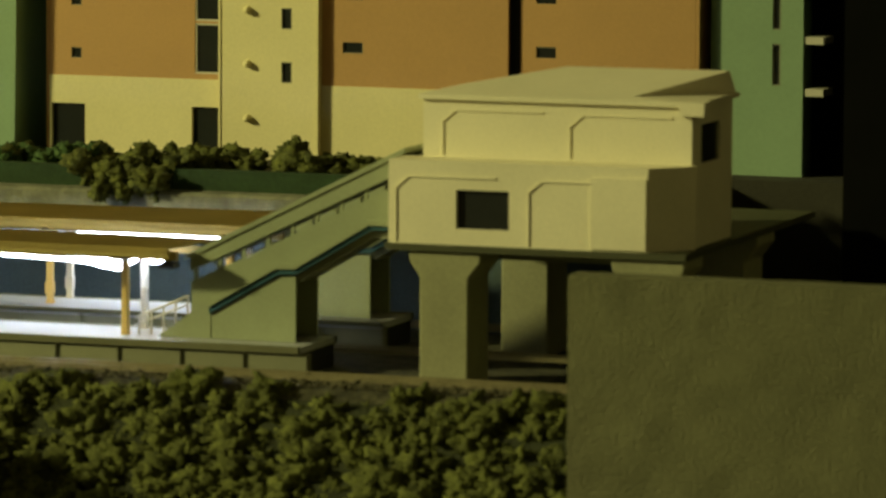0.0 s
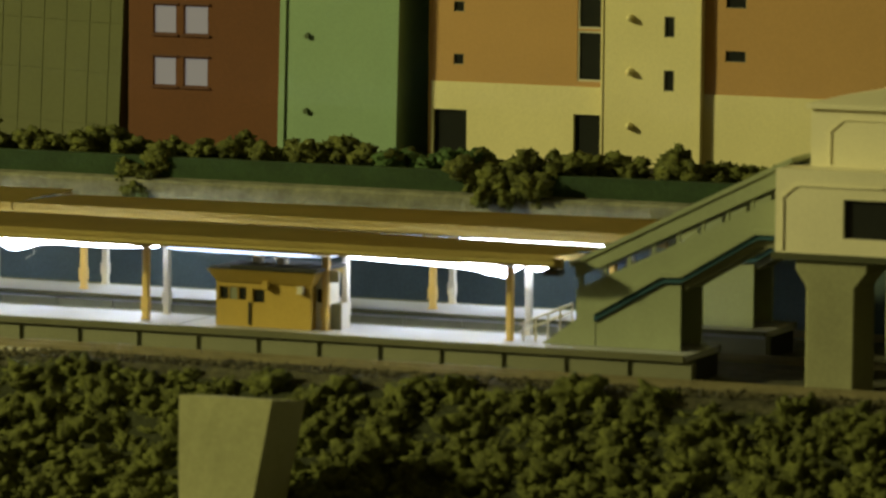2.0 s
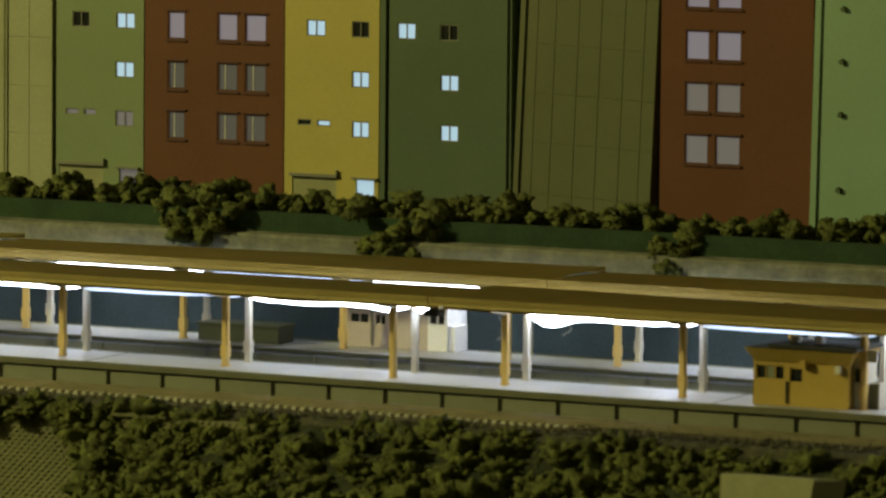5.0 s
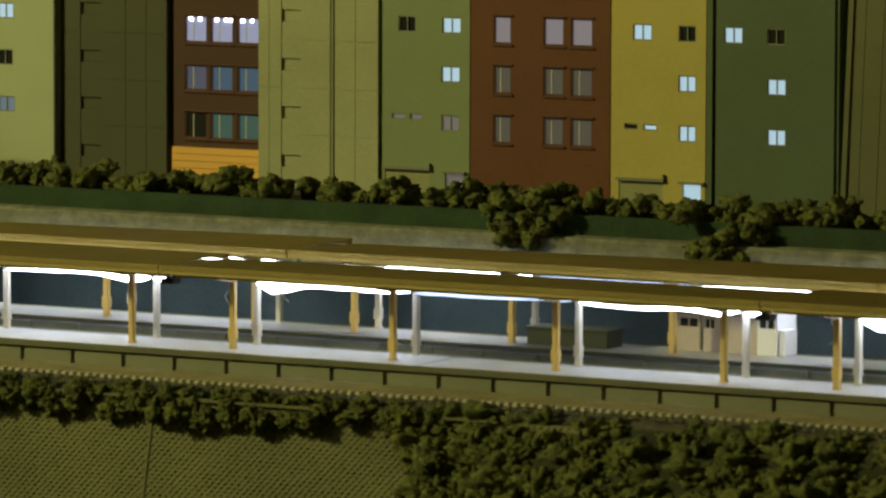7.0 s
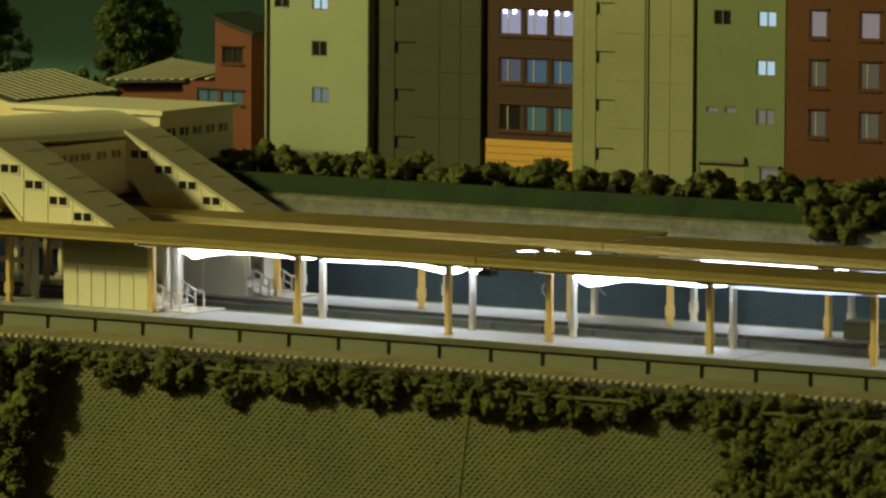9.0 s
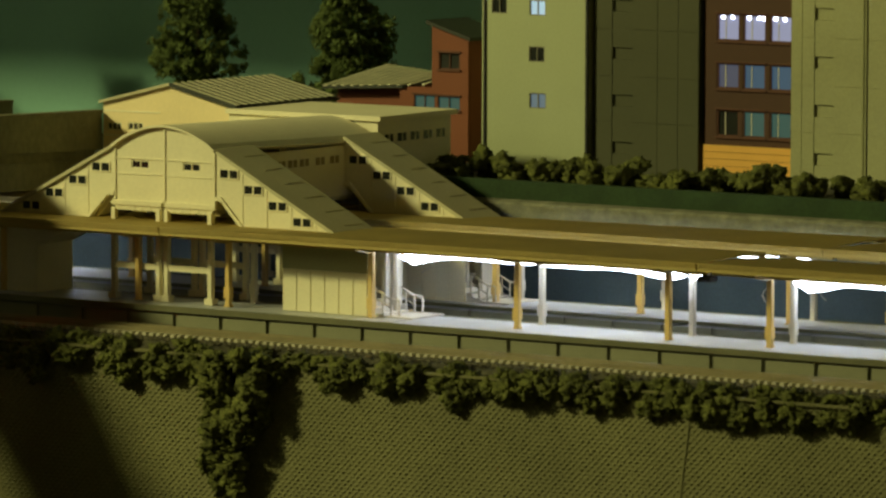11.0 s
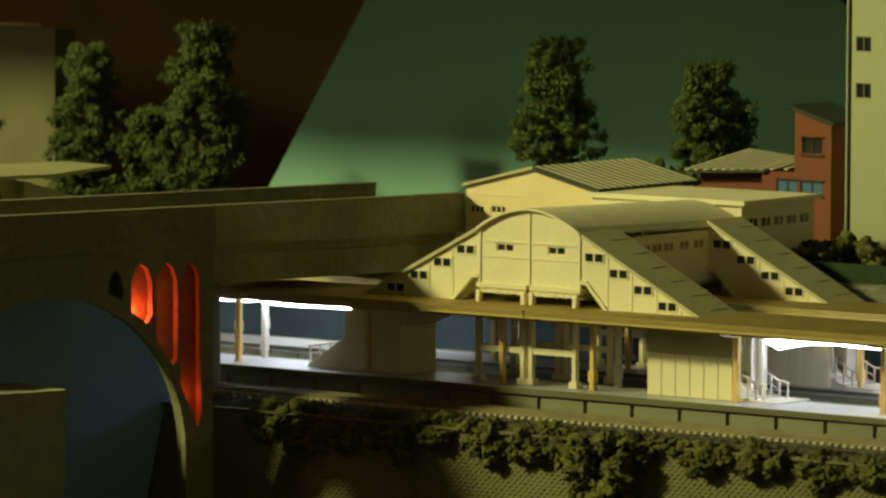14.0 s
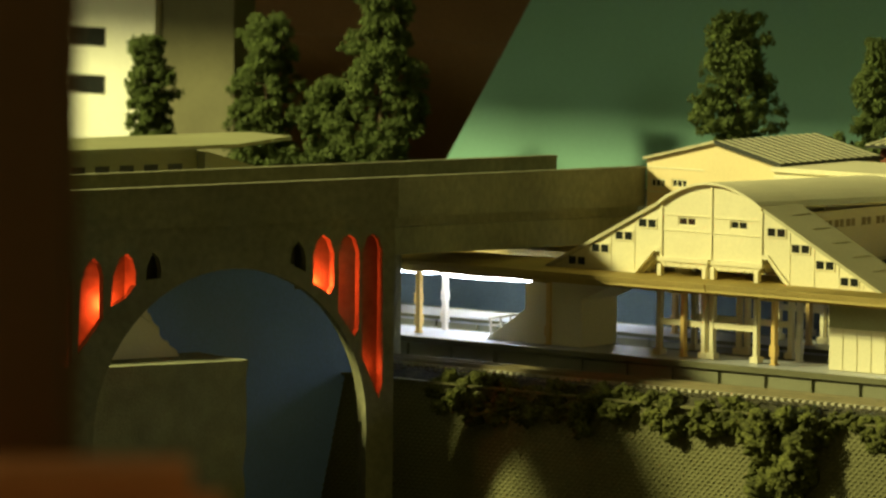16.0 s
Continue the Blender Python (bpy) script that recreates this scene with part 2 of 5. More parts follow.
# ---- platforms ----
def platform(y0, width, x0, x1, k0, k1, label, lip=2.0):
    p = thing("station_platform", ((x0 + x1) / 2, y0 + width / 2, -10), label, "platform", "island platforms")
    part("deck", boxes((x0, x1, y0 + 0.6, y0 + width - 0.6, -2.2, 0)), DECK, p, "smooth pale grey deck")
    part("edge_strip", boxes((x0, x1, y0 - 0.6, y0 + 1.6, -lip, 0.15)), EDGE, p)
    part("edge_strip", boxes((x0, x1, y0 + width - 2.4, y0 + width + 0.6, -2.4, 0.15)), EDGE, p)
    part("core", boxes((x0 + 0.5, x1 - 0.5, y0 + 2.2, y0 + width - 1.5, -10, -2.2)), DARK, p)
    for x in (192.3, -55.7, -303.7):
        part("deck_joint", boxes((x - 0.35, x + 0.35, y0 + 1.7, y0 + width - 1.7, -0.5, 0.04)), DARK, p)
    me = None
    for k in range(k0, k1):
        a = k * 22.5 + 1.3
        if me is None:
            bm = boxes((-10.2, 10.2, 0, 1.6, -10.0, -lip - 0.9), (-11.2, 11.2, 0.9, 1.6, -10.0, -lip - 0.1))
            me = finish(bm, "wall_panel", PANEL, (0, 0, 0))
        ob = new("wall_panel", me)
        ob.parent = p
        ob.location = (Vector((a + 10, y0 + 0.7, 0)) - origin_of(p)) * S
    return p


near = platform(0, 36, -900, 379, -40, 17, "grey island platform with a panelled side wall, beside the front track")
far = platform(74, 33, -900, 381, -40, 17, "grey island platform with a panelled side wall, behind the first one", 1.1)


def canopy(x0, y0, width, group, label, posts=(22.2, 90.6, 158.3, 225.9), lit=(26, 224), seed=0, post_y=(13, 30), rise=0.0, tilt=0.0):
    c = thing("platform_canopy", (x0 + 124, y0 + width / 2, 0), label, "canopy", group)
    # corrugated sheet
    n = 184
    v, f = [], []
    ys = (y0 - 3, y0 + width / 2, y0 + width + 3)
    for i in range(n * 2 + 1):
        x = x0 + 0.4 + i * 247.2 / (2 * n)
        dz = 0.16 if i % 2 else -0.16
        for y, z in zip(ys, (31.4, 31.1 + (rise + tilt * i / (2 * n)) / 2, 29.9 + rise + tilt * i / (2 * n))):
            v.append((x, y, z + dz))
    for i in range(n * 2):
        for j in range(2):
            a = i * 3 + j
            f.append((a, a + 3, a + 4, a + 1))
    ob = new("roof_sheet", mesh_of("roof_sheet", v, f, ROOF_TAN, origin_of(c)))
    ob.parent = c
    mod = ob.modifiers.new("thick", "SOLIDIFY")
    mod.thickness, mod.offset = 0.0005, -1
    bm = bmesh.new()
    for i in range(n):
        x = x0 + 0.6 + i * 247.2 / n
        for y in (y0 - 3.3, y0 + width + 2.7):
            if y < y0:
                box(bm, x, x + 0.7, y, y + 0.4, 29.7, 31.6)
    box(bm, x0 + 0.3, x0 + 247.7, y0 - 2.8, y0 - 2.2, 28.3, 31.0)
    for i in range(13):
        lift = rise + tilt * i / 13
        box(bm, x0 + 0.3 + 19 * i, x0 + 19.6 + 19 * i, y0 + width + 2, y0 + width + 2.6, 28.0 + lift, 29.6 + lift)
    part("corrugated_edge", bm, ROOF_TAN, c)
    part("roof_beam", boxes((x0 + 1, x0 + 247, y0 + 6, y0 + 8, 26.4, 29.4)), ROOF_TAN, c)
    part("roof_beam", boxes((x0 + 1, x0 + 247, y0 + width - 8, y0 + width - 6, 25.6, 28.2)), ROOF_TAN, c)
    for p in posts:
        bm = bmesh.new()
        prism(bm, [(y0, 28.2), (y0, 27), (y0 + 9, 25.4), (y0 + width - 9, 25.4), (y0 + width, 27), (y0 + width, 28.2)], "x", x0 + p - 1, x0 + p + 1)
        part("bracket", bm, ROOF_TAN, c)
    for p in posts:
        for y, m in ((y0 + post_y[0], YELLOW_POST), (y0 + post_y[1], WHITE_POST)):
            bm = bmesh.new()
            box(bm, x0 + p - 1.15, x0 + p + 1.15, y - 1.15, y + 1.15, 0.15, 26)
            soften(bm, 0.35)
            box(bm, x0 + p - 1.35, x0 + p + 1.35, y - 1.35, y + 1.35, 0.15, 0.7)
            if p in posts[:3]:
                box(bm, x0 + p - 1.45, x0 + p + 1.3, y - 1.35, y + 1.35, 3.6, 7.8)
            part("post", bm, m, c, "yellow post" if m is YELLOW_POST else "off-white post")
    if lit:
        def strip_run(a, b, h0, h1, bulge, mat=LED):
            """One glowing run; bulge (place, height, length) swells it near one end."""
            steps = max(4, int((b - a) / 3))
            bm, ring = bmesh.new(), []
            for i in range(steps + 1):
                u = i / steps
                x = x0 + a + (b - a) * u
                h = (h0 + (h1 - h0) * u) * (1 + 0.35 * noise.noise(Vector((x * 0.13, y0, seed))))
                if bulge:
                    h += bulge[1] * math.exp(-((x - x0 - bulge[0]) / bulge[2]) ** 2) * (1 + 0.5 * noise.noise(Vector((x * 0.3, y0, 5))))
                h *= min(1, 0.3 + u * steps * 0.5, 0.3 + (1 - u) * steps * 0.5)
                zc = 23.6 + (0.9 if y0 < 40 else 0.25) * noise.noise(Vector((x * 0.03, y0, 9))) - 0.45 * h
                ring.append([bm.verts.new((x, y0 + 25 + dy, zc + h * dz)) for dy, dz in ((0, -0.6), (0, 0.6), (0.8, 1), (3.2, 1), (4, 0.6), (4, -0.6), (3.2, -1), (0.8, -1))])
            for a1, b1 in zip(ring, ring[1:]):
                for k in range(8):
                    bm.faces.new((a1[k], a1[(k + 1) % 8], b1[(k + 1) % 8], b1[k]))
            bm.faces.new(ring[0])
            bm.faces.new(ring[-1][::-1])
            return part("light_strip", bm, mat, c, "glowing white LED strip" if mat is LED else "faintly glowing LED strip")

        front = y0 < 40
        runs = [(lit[0], 88.5, 0.55, 0.34, (lit[0] + 8, 2.1 if lit[0] < 40 else 0.6, 8), LED),
                (max(92.5, lit[0]), 156, 0.45, 0.3, None if lit[0] < 40 else (lit[0] + 6, 1.5, 10), LED_DIM if lit[0] < 40 and lit[1] > 200 else LED), (161, 224, 0.3, 0.7, (216, 1.9 if seed == 1 else 0.9, 8), LED)]
        if front and lit[1] == 224:
            runs.append((227.6, 236, 0.6, 0.3, (230.5, 0.4, 3), LED))
            bm = boxes((x0 + 236.4, x0 + 242, y0 + 16, y0 + 22, 22.4, 24.4), (x0 + 238, x0 + 240, y0 + 17, y0 + 21, 24.4, 26))
            soften(bm, 0.3)
            part("connector", bm, DARK, c, "small dark wire connector")
        strip = None
        for a, b, h0, h1, bulge, mat in runs:
            a, b = max(a, lit[0]), min(b, lit[1] + 14)
            if b - a > 6:
                got = strip_run(a, b, h0, h1, bulge, mat)
                strip = strip or got
        for q2, drop in ((lit[0] - 3, 9), (lit[0] + 22, 6)):
            bm = bmesh.new()
            path = [(x0 + q2 - 0.6 * i + 2.2 * math.sin(i * 0.9 + x0), y0 + 13 + 0.5 * i, 24.6 - drop * (i / 6) ** 1.2) for i in range(7)]
            for a, b in zip(path, path[1:]):
                rod(bm, a, b, 0.2, sides=5)
            part("wire", bm, WHITE_POST, strip, "thin pale wire")
    return c


LABEL = "tan corrugated canopy on posts with a glowing LED strip"
for k, x0 in enumerate((86, -162, -410, -658, -906)):
    canopy(x0, 0, 44, "canopies of the front platform", LABEL, lit={-410: (95, 224), -658: (26, 138)}.get(x0, (25, 224)), seed=1 if k == 0 else 0, rise={86: 1.4, -410: 1.7, -658: 1.7}.get(x0, 0.0), tilt=-1.6 if x0 == 86 else 0.0)
for k, x0 in enumerate((95, -153, -401, -649, -897)):
    canopy(x0, 76, 44, "canopies of the rear platform", LABEL, lit={-401: (92, 224), -649: (26, 112)}.get(x0, (26, 224)), seed=2 * k, tilt=2.0, post_y=(10, 28))


# ---- tracks ----
def track(y, x0, x1, label, sleepers=(-700, 158)):
    t = thing("railway_track", ((x0 + x1) / 2, y, -10), label, "track", "tracks")
    for r in (-4.5, 4.5):
        part("rail", boxes((x0, x1, y + r - 0.35, y + r + 0.35, -7.2, -5.9), (x0, x1, y + r - 0.8, y + r + 0.8, -7.5, -7.2)), RAIL, t)
    if sleepers:
        me = finish(boxes((-0.8, 0.8, -8.0, 8.0, -9.6, -7.5)), "sleeper", SLEEPER, (0, 0, 0))
        x = sleepers[0]
        while x < sleepers[1]:
            ob = new("sleeper", me)
            ob.parent = t
            ob.location = (Vector((x, y, 0)) - origin_of(t)) * S
            x += 3.4
    return t


track(-17, -1000, 800, "model track with pale sleepers in front of the platform")
track(56, -1000, 800, "model track between the platforms", None)
track(129, -1000, 800, "model track behind the rear platform", None)


# loose ballast stones along the front track
v, f = [], []
for k in range(9000):
    if k % 3:
        x, y = rng.uniform(60, 470), rng.uniform(-34, -2)
    else:
        x, y = rng.uniform(-600, 160), rng.uniform(-36, -24)
    r = rng.uniform(0.35, 0.85)
    z = -8.7 + r * 0.3 + (rng.uniform(0, 1.6) if x > 150 and y < -8 else 0)
    n = len(v)
    for p in GRAIN[0]:
        v.append((x + p[0] * r * rng.uniform(0.6, 1.3), y + p[1] * r * rng.uniform(0.6, 1.3), z + p[2] * r * rng.uniform(0.5, 1.1)))
    f += [tuple(int(i) + n for i in t) for t in GRAIN[1]]
ob = new("ballast_stones", mesh_of("ballast_stones", v, f, material("ballast_stone", (0.14, 0.125, 0.07), 0.9, 0.45, 220, 0.4, fine=1500), (0, -17, -10)))
ob.location = Vector((0, -17, -10)) * S
tagged(ob, "loose brown-grey ballast stones beside the rails", "ballast", kind="stuff")

# ---- town on the terrace ----
BROWN = material("red_brown_paint", (0.122, 0.040, 0.009), 0.7, 0.1, 30, 0.1)
MINT = material("mint_paint", (0.235, 0.345, 0.20), 0.6, 0.06, 25, 0.06)
ORANGE = material("orange_tan_paint", (0.47, 0.27, 0.10), 0.6, 0.06, 25, 0.06)
CREAM_B = material("cream_paint", (0.72, 0.64, 0.34), 0.6, 0.06, 25, 0.06)
GREY_GREEN = material("grey_green_panels", (0.12, 0.125, 0.052), 0.7, 0.08, 25, 0.06)
DARK_GREEN = material("dark_green_paint", (0.085, 0.115, 0.055), 0.7, 0.08, 25, 0.06)
YELLOW_B = material("mustard_paint", (0.44, 0.36, 0.085), 0.6, 0.06, 25, 0.06)
SAGE = material("sage_green_paint", (0.20, 0.24, 0.11), 0.65, 0.07, 25, 0.06)
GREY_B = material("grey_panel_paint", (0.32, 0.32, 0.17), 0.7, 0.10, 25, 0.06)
# grey with the pale tower's shade put into it; also dims the station slab
SHADED_GREY = material("shaded_grey", (0.062, 0.064, 0.028), 0.7, 0.08, 25, 0.06)
PALE = material("pale_green_paint", (0.37, 0.40, 0.235), 0.6, 0.06, 25, 0.06)
RED_HOUSE = material("red_house_paint", (0.19, 0.055, 0.02), 0.65, 0.08, 25, 0.06)
ORANGE_BASE = material("orange_boards", (0.75, 0.40, 0.08), 0.6, 0.06, 25, 0.06)
SHUTTER = material("shutter_paint", (0.34, 0.33, 0.16), 0.6, 0.08, 40, 0.06)
LIT = glow("lit_window", (0.56, 0.80, 0.94), 0.92)
LIT_SOFT = glow("half_lit_window", (0.42, 0.38, 0.34), 0.34)
LIT_LAVENDER = glow("lavender_lit_window", (0.44, 0.39, 0.45), 0.5)
LIT_DIM = glow("dim_window", (0.14, 0.125, 0.10), 0.5)
LIT_SKY = glow("pale_blue_lit_window", (0.28, 0.40, 0.50), 0.4)
LIT_BLUE = glow("blue_lit_window", (0.07, 0.15, 0.26), 0.55)
LIT_TEAL = glow("teal_lit_window", (0.06, 0.16, 0.14), 0.5)
LIT_VIOLET = glow("violet_lit_window", (0.12, 0.13, 0.22), 0.5)
LIT_BRIGHT = glow("bright_shop_window", (0.52, 0.55, 0.85), 0.6)
PANE = material("dark_window_pane", (0.02, 0.022, 0.02), 0.15, 0.1, 60, 0.0, spec=0.5)
FRAME = material("window_frame_grey", (0.20, 0.19, 0.13), 0.5, 0.05, 60, 0.0)
BROWN_DEEP = material("deep_brown_paint", (0.065, 0.027, 0.012), 0.7, 0.1, 30, 0.1)
FRAME_PALE = material("window_frame_pale", (0.55, 0.52, 0.40), 0.5, 0.05, 60, 0.0)
RIB = material("pale_roof_rib", (0.66, 0.62, 0.42), 0.55, 0.06, 60, 0.05)
DARK_SHEET = material("dark_roof_sheet", (0.03, 0.032, 0.022), 0.6, 0.1, 60, 0.06)
BROWN_FRAME = material("window_frame_brown", (0.09, 0.03, 0.013), 0.6, 0.05, 60, 0.0)


def facade(bm, x0, x1, z0, z1, holes, y0, y1):
    """A flat wall from y0 back to y1 with square holes through it."""
    xs = sorted({x0, x1, *[v for h in holes for v in h[:2] if x0 < v < x1]})
    zs = sorted({z0, z1, *[v for h in holes for v in h[2:4] if z0 < v < z1]})
    solid = {}
    for i in range(len(xs) - 1):
        for k in range(len(zs) - 1):
            cx, cz = (xs[i] + xs[i + 1]) / 2, (zs[k] + zs[k + 1]) / 2
            solid[i, k] = not any(h[0] < cx < h[1] and h[2] < cz < h[3] for h in holes)
    grid = {(i, k, y): bm.verts.new((xs[i], y, zs[k])) for i in range(len(xs)) for k in range(len(zs)) for y in (y0, y1)}
    for (i, k), full in solid.items():
        if not full:
            continue
        a, b, c, d = (i, k), (i + 1, k), (i + 1, k + 1), (i, k + 1)
        bm.faces.new([grid[*p, y0] for p in (a, b, c, d)])
        bm.faces.new([grid[*p, y1] for p in (d, c, b, a)])
        for (p, q), nb in (((a, b), (i, k - 1)), ((b, c), (i + 1, k)), ((c, d), (i, k + 1)), ((d, a), (i - 1, k))):
            if not solid.get(nb, False):
                bm.faces.new((grid[*p, y0], grid[*p, y1], grid[*q, y1], grid[*q, y0]))
    for v in [v for v in bm.verts if not v.link_faces]:
        bm.verts.remove(v)


def window(parent, x0, x1, z0, z1, y, pane, trim, split=2, sill=0.0, bar=0.45, slim=None):
    """Frame in an opening whose outer face is at y, with its panes behind."""
    panes = []
    for k in range(split):
        a, c = x0 + (x1 - x0) * k / split, x0 + (x1 - x0) * (k + 1) / split
        panes.append((a + (bar if k == 0 else bar / 2), c - (bar if k == split - 1 else bar / 2), z0 + bar, z1 - bar))
    bm = bmesh.new()
    facade(bm, x0, x1, z0, z1, panes, y + 0.25, y + 1.2)
    w = part("window", bm, trim, parent)
    if sill:
        part("sill", boxes((x0 - 0.6, x1 + 0.6, y - sill, y + 0.2, z0 - 0.8, z0 - 0.02)), trim, w)
        part("lintel", boxes((x0 - 0.6, x1 + 0.6, y - sill, y + 0.2, z1 + 0.02, z1 + 0.7)), trim, w)
    for a, c, d, e in panes:
        part("pane", boxes((a - 0.1, c + 0.1, y + 0.8, y + 1.1, d - 0.1, e + 0.1)), pane, w)
    if slim:
        xm = x0 + (x1 - x0) * slim
        part("mullion", boxes((xm - 0.22, xm + 0.22, y + 0.6, y + 0.78, z0 + bar, z1 - bar)), FRAME_PALE, w, "thin pale mullion")
    return w


def building(label, x0, x1, y, depth, top, mat, holes, z0=41, name="apartment_building", extra=()):
    """Walls with real openings, a dark core and a roof slab."""
    b = thing(name, ((x0 + x1) / 2, y + depth / 2, z0), label, "building", "town buildings")
    bm = bmesh.new()
    facade(bm, x0, x1, z0, top, list(holes) + list(extra), y, y + 1.6)
    part("front_wall", bm, mat, b)
    part("side_wall", boxes((x0, x0 + 1.5, y + 1.6, y + depth, z0, top)), mat, b)
    part("side_wall", boxes((x1 - 1.5, x1, y + 1.6, y + depth, z0, top)), mat, b)
    part("back_wall", boxes((x0 + 1.5, x1 - 1.5, y + depth - 1.5, y + depth, z0, top)), mat, b)
    part("core", boxes((x0 + 1.5, x1 - 1.5, y + 1.9, y + depth - 1.5, z0, top - 1)), DARK, b)
    part("roof", boxes((x0 - 0.8, x1 + 0.8, y - 0.8, y + depth + 0.8, top, top + 2)), GREY_B, b)
    return b


def cols(xs, zs):
    return [(a, b, c, d) for a, b in xs for c, d in zs]


FLOORS = [(k, k + 6.4) for k in (67.2, 86.8, 106.4, 126.0)]
TALL = [(k, k + 11.2) for k in (63.3, 83.1, 102.9, 122.7)]

# dark tower and mint tower at the end of the street
w = cols([(476, 479)], [(73.6, 88.6), (93.7, 108.6), (113.6, 128.6)])
b = building("mint green tower with narrow dark windows", 453, 487.4, 222, 50, 160, MINT, w)
for q in w:
    window(b, *q, 222, PANE, FRAME, 1)
# tower walls painted black in place of the shade on them
b = building("tower with pale balcony slabs, its black standing in for shade", 488, 520, 232, 50, 160, SHADE_BLACK, [])
for z in (70.4, 89, 107.6):
    part("balcony", boxes((489.2, 495.8, 219, 231.9, z, z + 2.6)), FRAME_PALE, b)

# long orange and cream slab with its cream stair tower
orange_l = [(207, 211.1, 76, 80), (207, 211.1, 95.7, 99.6), (207, 211.1, 115.4, 119.3)]
glass = [(256.4, 266.8, 71.6, 90.3), (256.4, 266.8, 91.1, 110.6), (256.4, 266.8, 111.4, 131)]
doors = [(199.1, 212.6, 41, 59.1), (255.3, 266.8, 41, 59.3)]
b = thing("apartment_building", (324, 245, 41), "long orange and cream apartment slab with dark windows", "building", "town buildings")


def wing(x0, x1, y, holes, low=69.6, top=175):
    bm = bmesh.new()
    facade(bm, x0, x1, low, top, [h for h in holes if h[2] >= low], y, y + 1.6)
    part("upper_wall", bm, ORANGE, b, "smooth orange-tan wall")
    bm = bmesh.new()
    facade(bm, x0, x1, 41, low, [h for h in holes if h[3] <= low], y - 0.4, y + 1.6)
    part("lower_wall", bm, CREAM_B, b, "smooth cream base wall")


wing(198.2, 267, 215, orange_l + glass + doors)
wing(306.6, 378.6, 214.5, [(314.7, 322.6, 80.9, 85), (314.7, 322.6, 100.6, 104.7), (314.7, 322.6, 120.3, 124.4)], 68.8)
wing(382.4, 448.5, 217.5, [(388.3, 395.9, 81.2, 85.3), (388.3, 395.9, 100.9, 105), (388.3, 395.9, 120.6, 124.7)], 68.8)
tw = cols([(291.9, 295.9)], [(69.5, 77.2), (89.3, 97), (109.1, 116.8)])
bm = bmesh.new()
facade(bm, 267, 306.6, 41, 175, tw, 211.5, 213.2)
part("stair_tower", bm, CREAM_B, b, "smooth cream stair tower wall")
part("tower_side", boxes((267, 268.4, 213.2, 216.4, 41, 175)), CREAM_B, b)
part("tower_side", boxes((305.2, 306.6, 213.2, 216.4, 41, 175)), CREAM_B, b)
part("core", boxes((198.4, 448.3, 219.4, 273, 41, 174)), DARK, b)
part("core", boxes((198.4, 378.4, 216.9, 219.2, 41, 174)), DARK, b)
part("side_wall", boxes((196.9, 198.1, 215, 275, 41, 175)), ORANGE, b)
part("side_wall", boxes((448.6, 450, 217.5, 275, 41, 175)), ORANGE, b)
part("roof", boxes((196, 451, 210, 276, 175, 178)), GREY_B, b)
for q in orange_l:
    window(b, *q, 215, PANE, FRAME, 1, bar=0.3)
for q in glass:
    window(b, *q, 215, PANE, FRAME_PALE, 1, bar=0.7)
for q in tw:
    window(b, *q, 211.5, PANE, FRAME, 1, bar=0.4)
for x, y in ((314.7, 214.5), (388.3, 217.5)):
    for z in (81, 100.7, 120.4):
        window(b, x, x + 7.8, z, z + 4.1, y, PANE, FRAME, 1, bar=0.3)
for x0, x1, z0, z1 in doors:
    part("doorway", boxes((x0 + 0.2, x1 - 0.2, 216, 216.6, z0, z1 - 0.2)), PANE, b, "dark recessed doorway")
for z in (56.1, 76.2, 96, 115.8):
    bm = bmesh.new()
    rod(bm, (278.8, 211.6, z), (278.8, 209.6, z - 0.2), 1.5, 1.2, 10)
    rod(bm, (278.8, 209.6, z - 0.2), (278.8, 208.6, z - 0.4), 1.2, 0.5, 10)
    part("vent_cap", bm, CREAM_B, b, "round cream vent cap")
bm = boxes((267.2, 268, 211.1, 211.5, 41, 175), (305.4, 306.4, 211.0, 211.5, 41, 175))
part("corner_strip", bm, CREAM_B, b)

# mint building with small vents
b = building("mint green tower with small round vents", 140, 187, 207, 66, 170, MINT, [])
part("corner_strip", boxes((139.2, 141.6, 206.2, 208, 41, 170)), MINT, b)
part("corner_strip", boxes((185.4, 187.6, 206.2, 208, 41, 170)), MINT, b)
for z in (56.7, 85, 104.8, 124.6):
    bm = bmesh.new()
    rod(bm, (150.5, 207.1, z), (150.5, 205.6, z - 0.2), 1.2, 1.0, 8)
    part("vent_cap", bm, DARK_GREEN, b, "small dark vent cap")
b.rotation_euler = (0, radians(0.9), 0)

# red-brown buildings
w = cols([(83.3, 93.2), (96, 106.5)], TALL)
b = building("red-brown building with pairs of pale windows", 73, 136, 215, 50, 165, BROWN, w)
for q in w:
    window(b, *q, 215, LIT_LAVENDER if q[2] > 100 else LIT_SOFT, BROWN_FRAME, 1, sill=0.7, bar=0.5)
w = cols([(-143.1, -134.9), (-120.5, -111.1), (-108.1, -98.2)], TALL)
b = building("red-brown building with rows of dim windows", -153.5, -90.5, 215, 50, 150, BROWN, w)
for q in w:
    lit = q[2] > 100
    window(b, *q, 215, LIT_LAVENDER if lit else LIT_DIM, BROWN_FRAME, 1, sill=0.7, bar=0.7, slim=None if lit else 0.36)


